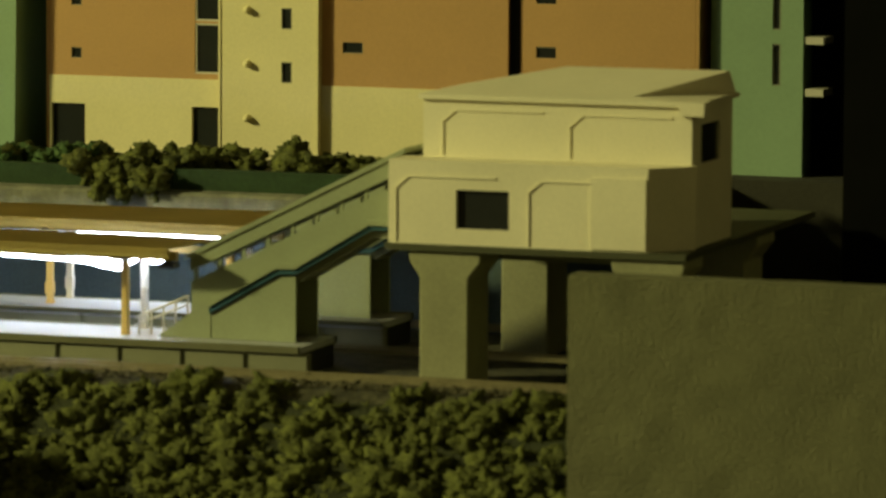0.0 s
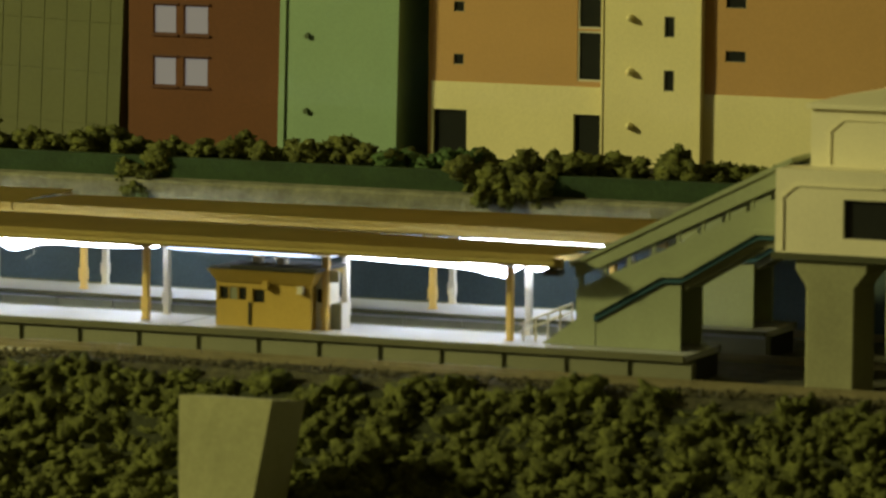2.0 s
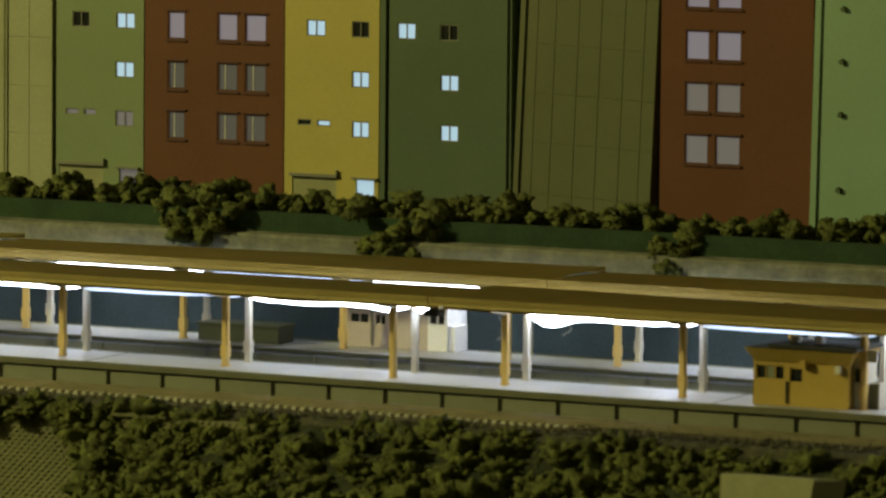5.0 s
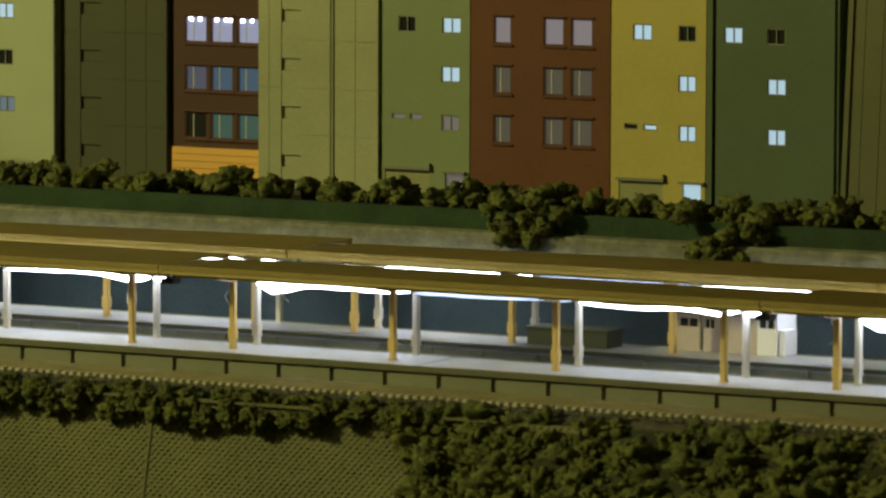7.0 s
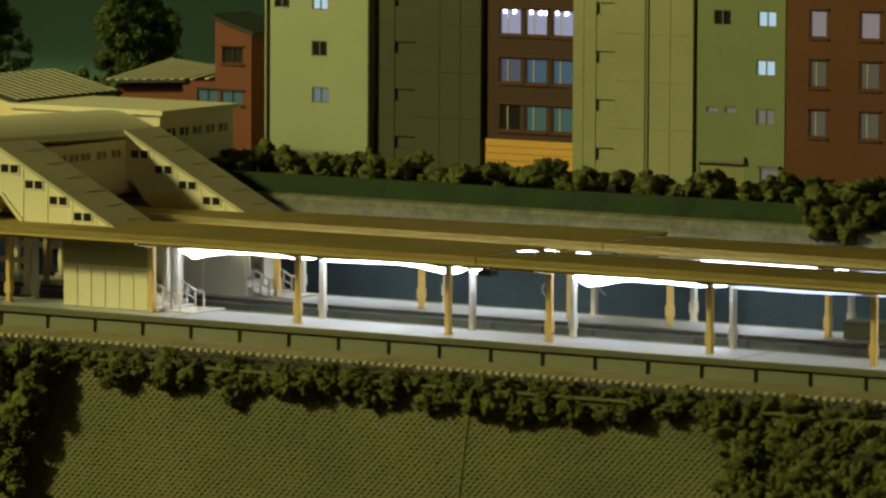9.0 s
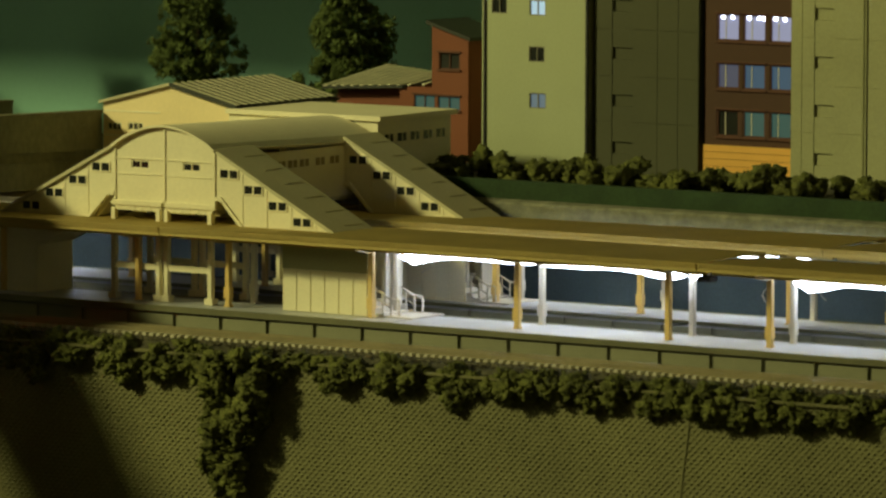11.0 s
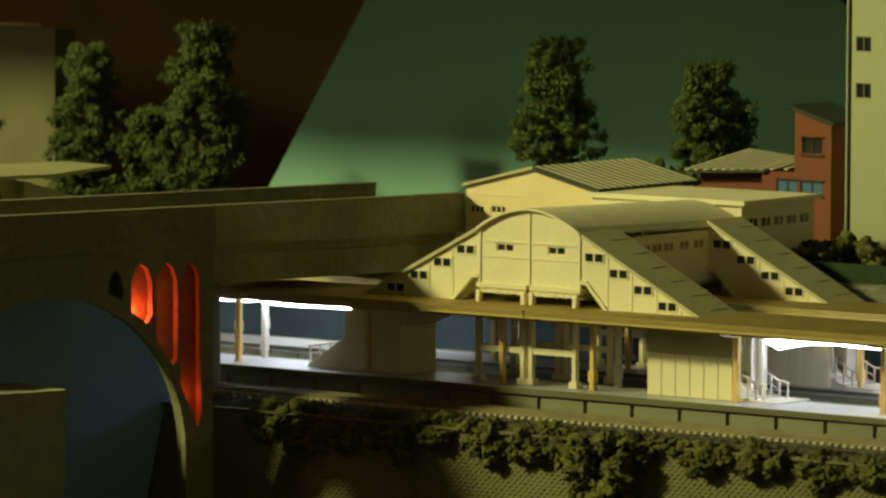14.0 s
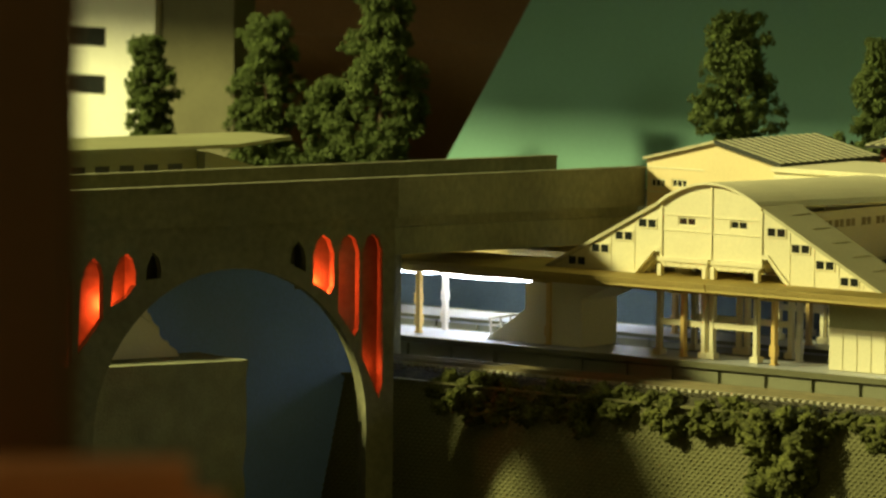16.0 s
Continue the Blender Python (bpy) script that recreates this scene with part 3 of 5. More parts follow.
def grooves(parent, x0, x1, z0, z1, y, mat, vx, hz):
    """Raised panels, so that the joints between them lie back."""
    xs, zs = sorted([x0, x1, *vx]), sorted([z0, z1, *hz])
    for i in range(len(xs) - 1):
        for k in range(len(zs) - 1):
            part("panel", boxes((xs[i] + 0.14, xs[i + 1] - 0.14, y - 0.22, y + 0.02, zs[k] + 0.14, zs[k + 1] - 0.14)), mat, parent)


b = building("grey-green building clad in upright panels", 12.5, 68.4, 216, 50, 150, GREY_GREEN, [])
grooves(b, 12.5, 68.4, 41, 150, 216, GREY_GREEN, (17.5, 25.2, 35.1, 44.6, 54.5, 63), (48, 68, 87, 106, 126))
part("edge_post", boxes((10.2, 12.3, 215, 266, 41, 150)), GREY_GREEN, b)
b.rotation_euler = (0, radians(2.2), 0)

w = [(-40.8, -32.7, *FLOORS[2]), (-22.2, -14.2, *FLOORS[2]), (-21.9, -13.8, *FLOORS[1]), (-21.8, -13.8, *FLOORS[0]), (-40.8, -32.7, *FLOORS[3]), (-22, -14, *FLOORS[3])]
b = building("dark green building with a few lit windows", -44.5, 9, 216, 50, 150, DARK_GREEN, w)
for k, q in enumerate(w):
    window(b, *q, 216, PANE if k == 1 else LIT, FRAME, 2)
part("drain_pipe", boxes((-47.8, -45.4, 215, 217, 41, 150)), DARK_GREEN, b)
part("drain_pipe", boxes((6.6, 7.4, 215.2, 216, 41, 150)), DARK_GREEN, b)


def shutter(parent, x0, x1, z0, z1, y):
    s = part("shutter", boxes((x0, x1, y + 0.8, y + 1.2, z0, z1)), SHUTTER, parent, "closed ribbed roller shutter")
    for z in np.arange(z0, z1 - 0.9, 1.1):
        part("slat", boxes((x0, x1, y + 0.3, y + 0.8, z, z + 0.9)), SHUTTER, s)
    part("hood", boxes((x0 - 0.8, x1 + 0.8, y - 1.4, y + 0.4, z1 - 0.5, z1 + 0.7)), FRAME, s)
    part("hood_end", boxes((x1 + 0.1, x1 + 0.8, y - 1.2, y - 0.1, z1 + 0.7, z1 + 2.4)), FRAME, s)


w = [(-80.4, -72, *FLOORS[2]), (-60.3, -52.6, *FLOORS[2]), (-60.2, -52.5, *FLOORS[1]), (-60, -52.4, *FLOORS[0]), (-84.1, -78.1, 71.2, 73.6), (-75.6, -69.6, 71.1, 73.5), (-80.4, -72, *FLOORS[3])]
b = building("mustard yellow building with lit windows and a shutter", -90, -48.2, 215, 50, 150, YELLOW_B, w, extra=[(-86.4, -66.8, 41, 51.6), (-58.3, -50.1, 41, 50.6)])
for k, q in enumerate(w):
    window(b, *q, 215, PANE if k in (1, 4) else LIT, FRAME, 1 if k in (4, 5) else 2)
shutter(b, -86.4, -66.8, 41, 51.6, 215)
part("door", boxes((-58, -50.4, 216, 216.4, 41, 50.4)), LIT, b, "lit glass door")
part("door_hood", boxes((-59.5, -48.4, 213.6, 215.2, 50.8, 51.6)), FRAME, b)
w = [(-186.9, -178.8, *FLOORS[2]), (-166.6, -158, *FLOORS[2]), (-167, -158.4, *FLOORS[1]), (-166.9, -158.6, *FLOORS[0]), (-189.9, -183.9, 71.2, 73.7), (-181.5, -175.8, 71.2, 73.9), (-166.6, -158, *FLOORS[3])]
b = building("sage green building with lit windows and a shutter", -194.5, -154, 215, 50, 150, SAGE, w, extra=[(-193, -172.5, 41, 51.6), (-165.2, -156.9, 41, 50.2)])
for k, q in enumerate(w):
    window(b, *q, 215, PANE if k == 0 else LIT_SOFT if k in (3, 4, 5) else LIT, FRAME, 1 if k in (4, 5) else 2)
shutter(b, -193, -172.5, 41, 51.6, 215)
part("door", boxes((-165, -157.1, 216, 216.4, 41, 50)), LIT_SOFT, b, "dim glass door")
part("door_hood", boxes((-166.6, -155.6, 213.6, 215.2, 50.4, 51.2)), FRAME, b)


def niches(b, x0, x1, y, mat, zs):
    for z in zs:
        part("niche", boxes((x0 + 0.05, x1 - 0.05, y + 0.9, y + 1.58, z + 0.05, z + 4.95)), mat, b, "recessed blind panel")


zs = [49.8, 69.5, 89.1, 108.8, 128.4]
b = building("pale grey panelled building with blind niches", -252, -195.5, 214, 50, 150, GREY_B, [(-240.9, -232, z, z + 5) for z in zs])
niches(b, -240.9, -232, 214, GREY_B, zs)
for x0, x1 in ((-252, -246.8), (-246.8, -241), (-231.9, -218.6), (-216.2, -206.2), (-206.2, -195.5)):
    for z in (41, 63, 82, 101.5, 121):
        part("panel", boxes((x0 + 0.13, x1 - 0.13, 213.75, 214.02, z + 0.2, z + (21.6 if z == 41 else 18.8 if z < 100 else 19.3))), GREY_B, b)
part("drain_pipe", boxes((-218.3, -217.7, 213.2, 214, 41, 150)), GREY_B, b)
part("drain_pipe", boxes((-217, -216.4, 213.2, 214, 41, 150)), GREY_B, b)
w = cols([(-290.6, -279.7), (-278.1, -267.2), (-265.3, -254.6)], [(59.2, 70.2), (78.9, 89.5), (98.6, 109.7), (118.3, 129.4)])
b = building("brown building with blue-lit glazing and an orange base", -296.5, -252.5, 219, 50, 150, BROWN_DEEP, w)
glows = [PANE, LIT_VIOLET, LIT_BRIGHT, LIT_BRIGHT, LIT_TEAL, LIT_BLUE, LIT_BRIGHT, LIT_BRIGHT, LIT_TEAL, LIT_BLUE, LIT_BRIGHT, LIT_BRIGHT]
for q, g in zip(w, glows):
    window(b, *q, 219, g, BROWN_FRAME, 1, sill=0.8, bar=0.7, slim=0.36)
for x in (-288, -283.5, -275.5, -271, -268.6, -263, -258.5):
    bm = bmesh.new()
    bmesh.ops.create_icosphere(bm, subdivisions=2, radius=0.75)
    bmesh.ops.translate(bm, verts=bm.verts[:], vec=(x, 219.6, 108.2))
    part("window_bulb", bm, LED, b, "tiny white bulb", True)
for k in range(4):
    part("base_board", boxes((-296, -252.6, 217.6, 219, 44.2 + 2.9 * k, 46.9 + 2.9 * k)), ORANGE_BASE, b, "orange base board")
b = building("grey panelled building darkened for shade, with blind niches", -349, -298, 217, 50, 150, SHADED_GREY, [(-340, -330.2, z, z + 5) for z in zs])
niches(b, -340, -330.2, 217, SHADED_GREY, zs)
for x0, x1 in ((-349, -340.2), (-330, -318), (-318, -308), (-308, -298)):
    for z in (41, 63, 82, 101.5, 121):
        part("panel", boxes((x0 + 0.13, x1 - 0.13, 216.75, 217.02, z + 0.2, z + (21.6 if z == 41 else 18.8 if z < 100 else 19.3))), SHADED_GREY, b)
w = [(-380.5, -372, 125.2, 131.6), (-362, -353, 125.2, 131.6), (-399.2, -391.5, 106.3, 112.8), (-380.2, -372.2, 106, 112.5), (-380.4, -372.6, 86.6, 93.1), (-380.1, -371.8, 67.1, 73.6), (-399.3, -391.6, 125.8, 132.3)]
b = building("pale green tower with lit windows", -404, -351, 215, 60, 165, PALE, w)
for k, q in enumerate(w):
    window(b, *q, 215, PANE if k in (2, 4, 6) else LIT_SKY if k == 5 else LIT, FRAME, 2)
part("drain_pipe", boxes((-351.6, -350.6, 213.8, 215, 41, 165)), DARK, b)
part("drain_pipe", boxes((-402.8, -402.0, 214.2, 215, 41, 165)), DARK, b)

# ---- red house behind the station ----
h = thing("house", (-455, 262, 41), "red-brown house with a ribbed roof and taller side part", "house")
w = [(-452.5, -441.5, 62.6, 68.8), (-440.2, -428.6, 62.6, 68.6), (-439.6, -428.8, 80.2, 87.3)]
bm = bmesh.new()
facade(bm, -496, -443.2, 41, 71.5, [], 240, 241.6)
facade(bm, -459.8, -424.5, 41, 72, w[:2], 235, 236.6)
bm2 = bmesh.new()
facade(bm2, -443.2, -424.5, 72, 93.4, w[2:], 235, 236.6)
prism(bm2, [(-443.2, 93.4), (-424.5, 93.4), (-443.2, 99)], "y", 235, 236.6)
part("front_wall", bm, RED_HOUSE, h)
part("tower_wall", bm2, RED_HOUSE, h)
part("body", boxes((-495.8, -460, 241.6, 285, 41, 71), (-459.6, -424.7, 237.2, 285, 41, 72)), RED_HOUSE, h)
bm = bmesh.new()
prism(bm, [(-443, 72), (-424.7, 72), (-424.7, 93.2), (-443, 98.8)], "y", 237.2, 262)
part("tower", bm, RED_HOUSE, h)
bm = bmesh.new()
prism(bm, [(-444.8, 99.5), (-422, 92.7), (-422, 94.2), (-444.8, 101)], "y", 232.5, 264)
part("tower_roof", bm, DARK_SHEET, h)
bm = bmesh.new()
HR = [(-499.5, 233.5, 70.6), (-457.5, 233.5, 72.6), (-446, 244, 73.6), (-446, 258, 75.8), (-499.5, 283, 77.2)]
a = [bm.verts.new(q) for q in HR]
d = [bm.verts.new((x, y, z - 1.2)) for x, y, z in HR]
bm.faces.new(a)
bm.faces.new(d[::-1])
for k in range(5):
    bm.faces.new((a[k], d[k], d[(k + 1) % 5], a[(k + 1) % 5]))
roof = part("roof", bm, DARK_SHEET, h)
for k in range(11):
    x = -499.3 + k * 4.8
    u = (x + 499.5) / 53.5
    z0, y1, z1 = 70.6 + 2 * min(1, u * 1.27), 283 - 25 * u, 77.2 - 1.4 * u
    y0 = 233.5 if x < -457.5 else 233.5 + (x + 457.5) * 0.9
    bm = bmesh.new()
    prism(bm, [(y0, z0), (y1, z1), (y1, z1 + 0.5), (y0, z0 + 0.5)], "x", x, x + 1.9)
    part("roof_rib", bm, RIB, roof)
for q in w:
    window(h, *q, 235, LIT_TEAL if q[3] < 70 else PANE, BROWN_FRAME, 2, sill=0.8)

# ---- station hall with an arched roof over the tracks ----
TAN_PANE = material("tan_pane", (0.23, 0.17, 0.06), 0.35, 0.08, 40, 0.04)
# station cream made dimmer: the wing roofs' shade is put into it
DIM_CREAM = material("dim_cream", (0.50, 0.46, 0.29), 0.6, 0.08, 40, 0.08)
GREEN_GREY = material("grey_green_plastic", (0.30, 0.33, 0.20), 0.55, 0.08, 40, 0.08)
TEAL = material("teal_edge_paint", (0.03, 0.09, 0.12), 0.5, 0.08, 40, 0.05)
hall = thing("station_hall", (-420, 70, 0), "cream station hall with arched roof and stair wings", "station")
CX = -420.6
ARC = [(CX - 24.8 + 49.6 * i / 16, 60.5 + 8.7 * math.sin(math.pi * i / 16) ** 0.85) for i in range(17)]


def hall_window(parent, x0, x1, z0, z1, y):
    """Twin panes in a raised frame."""
    m = (x0 + x1) / 2
    bm = bmesh.new()
    facade(bm, x0 - 0.5, x1 + 0.5, z0 - 0.5, z1 + 0.5, [(x0, m - 0.4, z0, z1), (m + 0.4, x1, z0, z1)], y - 0.35, y)
    w = part("window", bm, STATION_CREAM, parent)
    for a, b in ((x0, (x0 + x1) / 2 - 0.4), ((x0 + x1) / 2 + 0.4, x1)):
        part("pane", boxes((a, b, y - 0.1, y - 0.02, z0, z1)), PANE, w)


# front of the hall
holes = [(-437.1, -428.4, 52.2, 55.6), (-411.8, -403.2, 52.2, 55.6)]
bm = bmesh.new()
facade(bm, CX - 24.8, CX + 24.8, 39.4, 60.5, holes, 15, 17)
prism(bm, ARC, "y", 15, 17)
fw = part("front_wall", bm, STATION_CREAM, hall)
for q in holes:
    window(fw, *q, 15, PANE, STATION_CREAM, 2, bar=0.5)
part("rib", boxes((CX - 25.0, CX - 24.0, 14.5, 15, 37, 61)), STATION_CREAM, hall)
part("rib", boxes((CX + 24.0, CX + 25.0, 14.5, 15, 37, 61)), STATION_CREAM, hall)
part("rib", boxes((CX - 0.45, CX + 0.45, 14.55, 15, 39.4, 68.9)), STATION_CREAM, hall)
for z in (49.8, 55.9):
    part("ledge", boxes((CX - 23.8, CX - 0.7, 14.7, 15, z, z + 0.5)), STATION_CREAM, hall)
    part("ledge", boxes((CX + 0.7, CX + 23.8, 14.7, 15, z, z + 0.5)), STATION_CREAM, hall)
part("sill_beam", boxes((CX - 25.6, CX - 0.8, 13.6, 17, 37.6, 39.4), (CX + 0.8, CX + 25.6, 13.6, 17, 37.6, 39.4)), STATION_CREAM, hall)
part("valance", boxes((CX - 24, CX - 1.4, 14.2, 15.2, 35.6, 37.6), (CX + 1.4, CX + 24, 14.2, 15.2, 35.6, 37.6)), STATION_CREAM, hall)
bm = bmesh.new()
for i in range(12):
    x = CX - 22.5 + i * 3.9
    box(bm, x, x + 0.6, 14.0, 14.2, 36.0, 37.6)
part("dentils", bm, STATION_CREAM, hall)["kind"] = "stuff"
# barrel roof and side walls
outer = [(x + (x - CX) * 0.03, z + 0.9) for x, z in ARC]
bm = bmesh.new()
ring = outer + [(x, z + 0.02) for x, z in ARC[::-1]]
a = [bm.verts.new((x, 13.2, z)) for x, z in ring]
b = [bm.verts.new((x, 126, z - 2.6)) for x, z in ring]
bm.faces.new(a)
bm.faces.new(b[::-1])
for k in range(len(a)):
    bm.faces.new((a[k], b[k], b[(k + 1) % len(a)], a[(k + 1) % len(a)]))
part("barrel_roof", bm, STATION_CREAM, hall, "smooth cream barrel roof")
bm = bmesh.new()
prism(bm, [(x, z - 2.8) for x, z in ARC], "y", 123, 125)
part("back_wall", bm, STATION_CREAM, hall)
part("side_wall", boxes((CX - 24.8, CX - 23.2, 17, 125, 37, 57.8)), STATION_CREAM, hall)
east = part("side_wall", boxes((CX + 23.2, CX + 24.8, 17, 125, 37, 57.8)), STATION_CREAM, hall)
for y in (56, 64, 72, 83, 93):
    w = part("window", boxes((CX + 24.8, CX + 25.05, y - 0.4, y + 6.4, 50.6, 51), (CX + 24.8, CX + 25.05, y - 0.4, y + 6.4, 54, 54.4), (CX + 24.8, CX + 25.05, y + 2.7, y + 3.3, 51, 54)), STATION_CREAM, east)
    part("pane", boxes((CX + 24.8, CX + 24.95, y, y + 6, 51, 54)), TAN_PANE, w)
part("floor", boxes((CX - 24.8, CX + 24.8, 17, 125, 36, 37.4)), DIM_CREAM, hall)


def stair_wing(y, depth, sign):
    """A closed stair that leaves the hall's shoulder and comes down along the platform."""
    def X(d):
        return CX + sign * d
    def poly(pts):
        p = [(X(d), z) for d, z in pts]
        return p if sign > 0 else p[::-1]
    wing = part("stair_wing", bmesh.new(), STATION_CREAM, hall)
    bm = bmesh.new()
    prism(bm, poly([(24.8, 60.3), (24.8, 42.2), (27, 42.2), (40.5, 28.2), (87.2, 28.2)]), "y", y, y + 1.6)
    front = part("wing_wall", bm, STATION_CREAM, wing)
    bm = bmesh.new()
    prism(bm, poly([(24.8, 60.3), (24.8, 42.2), (27, 42.2), (40.5, 28.2), (87.2, 28.2)]), "y", y + depth - 1.6, y + depth)
    part("wing_wall", bm, STATION_CREAM, wing)
    bm = bmesh.new()
    prism(bm, poly([(24.9, 60.3), (88.5, 27.4), (88.5, 29), (24.9, 61.8)]), "y", y - 1.2, y + depth + 1.2)
    part("wing_roof", bm, DIM_CREAM, wing, "sloping cream roof, dimmed for shade")
    for k in range(6):
        d = 31 + k * 9.6
        z = 61.8 - (d - 24.9) * 0.5157
        bm = bmesh.new()
        prism(bm, poly([(d, z), (d + 0.5, z - 0.26), (d + 0.5, z - 0.1), (d, z + 0.16)]), "y", y + depth * 0.45, y + depth - 1)
        part("roof_seam", bm, DIM_CREAM, wing)
    bm = bmesh.new()
    prism(bm, poly([(24.8, 41.2), (28, 41.2), (41.5, 27.4), (41.5, 28.9), (28, 42.9), (24.8, 42.9)]), "y", y - 0.8, y)
    part("stair_rim", bm, STATION_CREAM, wing)
    bm = bmesh.new()
    prism(bm, poly([(24.8, 39.6), (27, 39.6), (38, 28.2), (40.3, 28.2), (27.6, 41.2), (24.8, 41.2)]), "y", y + 1.6, y + depth - 1.6)
    part("stair_soffit", bm, DIM_CREAM, wing)
    for k in range(5):
        d = 27.4 + k * 11.75
        z = 50.6 - k * 5.72
        hall_window(front, *sorted((X(d), X(d + 8.4))), z, z + 3.1 if k < 4 else z + 1.6, y)
        box_d = d + 10.4
        if k < 4:
            part("seam", boxes((min(X(box_d), X(box_d + 0.5)), max(X(box_d), X(box_d + 0.5)), y - 0.22, y, 28.4, 60.3 - (box_d - 24.8) * 0.5157 - 1)), STATION_CREAM, front)
    return wing


for y, depth in ((15, 24), (103, 22)):
    for sign in (-1, 1):
        stair_wing(y, depth, sign)

# columns under the hall, in H-shaped pairs
for y in (14.6, 38, 96, 118):
    for x0, x1 in ((-445.2, -423.0), (-419.0, -397.6)):
        for x in (x0, x1):
            bm = boxes((x - 1.15, x + 1.15, y - 1.15, y + 1.15, 0.15, 36.5))
            soften(bm, 0.3)
            box(bm, x - 1.9, x + 1.9, y - 1.9, y + 1.9, 0.15, 2.6)
            part("column", bm, STATION_CREAM, hall)
        part("cross_beam", boxes((x0 + 1.2, x1 - 1.2, y - 0.9, y + 0.9, 12.4, 14.8)), STATION_CREAM, hall)


# closed stair foot on the right of the hall, open foot with railings
def stair_foot(y):
    foot = thing("stair_enclosure", (-342, y + 12, 0), "cream panelled stair foot with white railings", "stairs", "stair feet")
    part("side_wall", boxes((-363, -322.6, y, y + 1.2, 0.1, 26)), STATION_CREAM, foot)
    for k in range(6):
        part("wall_panel", boxes((-362.6 + k * 6.7, -356.4 + k * 6.7, y - 0.3, y, 0.3, 16.4)), STATION_CREAM, foot)
    # upper wall greyer: the canopy's shade is put into this band
    part("shade_band", boxes((-363, -322.6, y - 0.35, y, 16.8, 26)), GREY_B, foot, "grey-beige band standing in for canopy shade")
    part("back_wall", boxes((-363, -322.6, y + 22, y + 23.2, 0.1, 26)), STATION_CREAM, foot)
    bm = bmesh.new()
    prism(bm, [(-312, 0.1), (-363, 0.1), (-363, 26), (-362, 26)] + [(x, z) for k in range(12) for x, z in ((-360 + k * 4, 23.5 - k * 2), (-360 + k * 4, 21.5 - k * 2))][::1], "y", y + 1.2, y + 22)
    part("steps", bm, WHITE_POST, foot, "white steps")
    part("end_wall", boxes((-323.4, -322.2, y + 12, y + 23, 0.1, 26)), WHITE_POST, foot, "pale end wall")
    part("door_jamb", boxes((-322.5, -321.6, y + 0.4, y + 1.6, 8, 26)), WHITE_POST, foot)
    for yy in (y + 3, y + 19):
        bm = bmesh.new()
        rod(bm, (-324, yy, 12.4), (-314, yy, 7.2), 0.42)
        rod(bm, (-314, yy, 7.2), (-309.6, yy, 6.9), 0.42)
        rod(bm, (-324, yy, 8.8), (-314, yy, 3.8), 0.35)
        rail = part("railing", bm, WHITE_POST, foot, "white tube railing")
        for k in range(4):
            bm = bmesh.new()
            rod(bm, (-321.5 + k * 3.9, yy, 0.1), (-321.5 + k * 3.9, yy, (11, 8.8, 7, 6.9)[k]), 0.42)
            part("rail_post", bm, WHITE_POST, rail)
    part("landing", boxes((-318, -302, y + 0.5, y + 22.5, 0.1, 0.7)), WHITE_POST, foot)


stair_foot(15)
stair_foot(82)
foot = thing("stair_enclosure", (-495, 24, 0), "plain beige stair foot with a low railing", "stairs", "stair feet")
bm = bmesh.new()
prism(bm, [(-512, 0.1), (-483, 0.1), (-483, 19.4), (-464, 28), (-500, 28), (-512, 24)], "y", 13, 36)
part("wall", bm, STATION_CREAM, foot)
bm = bmesh.new()
prism(bm, [(-533, 0.1), (-512, 0.1), (-512, 14)], "y", 14, 16)
prism(bm, [(-533, 0.1), (-512, 0.1), (-512, 14)], "y", 33, 35)
part("stair_cheek", bm, STATION_CREAM, foot)
bm = bmesh.new()
rod(bm, (-538, 22, 7.4), (-515, 22, 11.6), 0.45)
rod(bm, (-538, 22, 4.4), (-515, 22, 8.4), 0.35)
rail = part("railing", bm, WHITE_POST, foot)
for k in range(5):
    bm = bmesh.new()
    rod(bm, (-537 + k * 5.2, 22, 0.1), (-537 + k * 5.2, 22, 7.5 + k * 0.9), 0.45)
    part("rail_post", bm, WHITE_POST, rail)

# flat-roofed box and gabled hall behind the arch
annex = thing("station_annex", (-434, 154, 0), "cream flat-roofed station annex with small windows", "station")
part("body", boxes((-472, -396.8, 128, 181, 41, 66)), STATION_CREAM, annex)
part("legs", boxes((-470, -399, 140.5, 145, 36, 41)), STATION_CREAM, annex)
part("roof", boxes((-473, -394.6, 126.6, 183, 66, 68)), STATION_CREAM, annex)
for k in range(5):
    y = 133 + k * 9.4
    w = part("window", boxes((-396.8, -396.5, y - 0.4, y + 6.4, 56.4, 56.9), (-396.8, -396.5, y - 0.4, y + 6.4, 60.3, 60.8), (-396.8, -396.5, y + 2.8, y + 3.4, 56.9, 60.3)), STATION_CREAM, annex)
    part("pane", boxes((-396.8, -396.62, y, y + 6, 56.9, 60.3)), PANE, w)
GABLE_YELLOW = material("gable_yellow", (0.78, 0.64, 0.36), 0.5, 0.06, 30, 0.06)
gab = thing("station_annex", (-506, 170, 0), "cream gabled hall with a ribbed sheet roof", "station")
holes = [(-538, -530.4, 56.0, 59.4), (-527, -519.0, 56.4, 59.8)]
bm = bmesh.new()
facade(bm, -540, -472.4, 41, 67.6, holes, 131, 132.6)
prism(bm, [(-540, 67.6), (-472.4, 67.6), (-472.4, 69.0), (-504, 76.5), (-540, 67.9)], "y", 131, 132.6)
part("gable_wall", bm, GABLE_YELLOW, gab, "deep yellow gable wall")
for q in holes:
    window(gab, *q, 131, PANE, STATION_CREAM, 3, bar=0.5)
part("wall_sheet", boxes((-539.4, -510, 130.75, 131, 53.6, 54.4), (-539.4, -510, 130.75, 131, 64.0, 64.6)), STATION_CREAM, gab)
bm = bmesh.new()
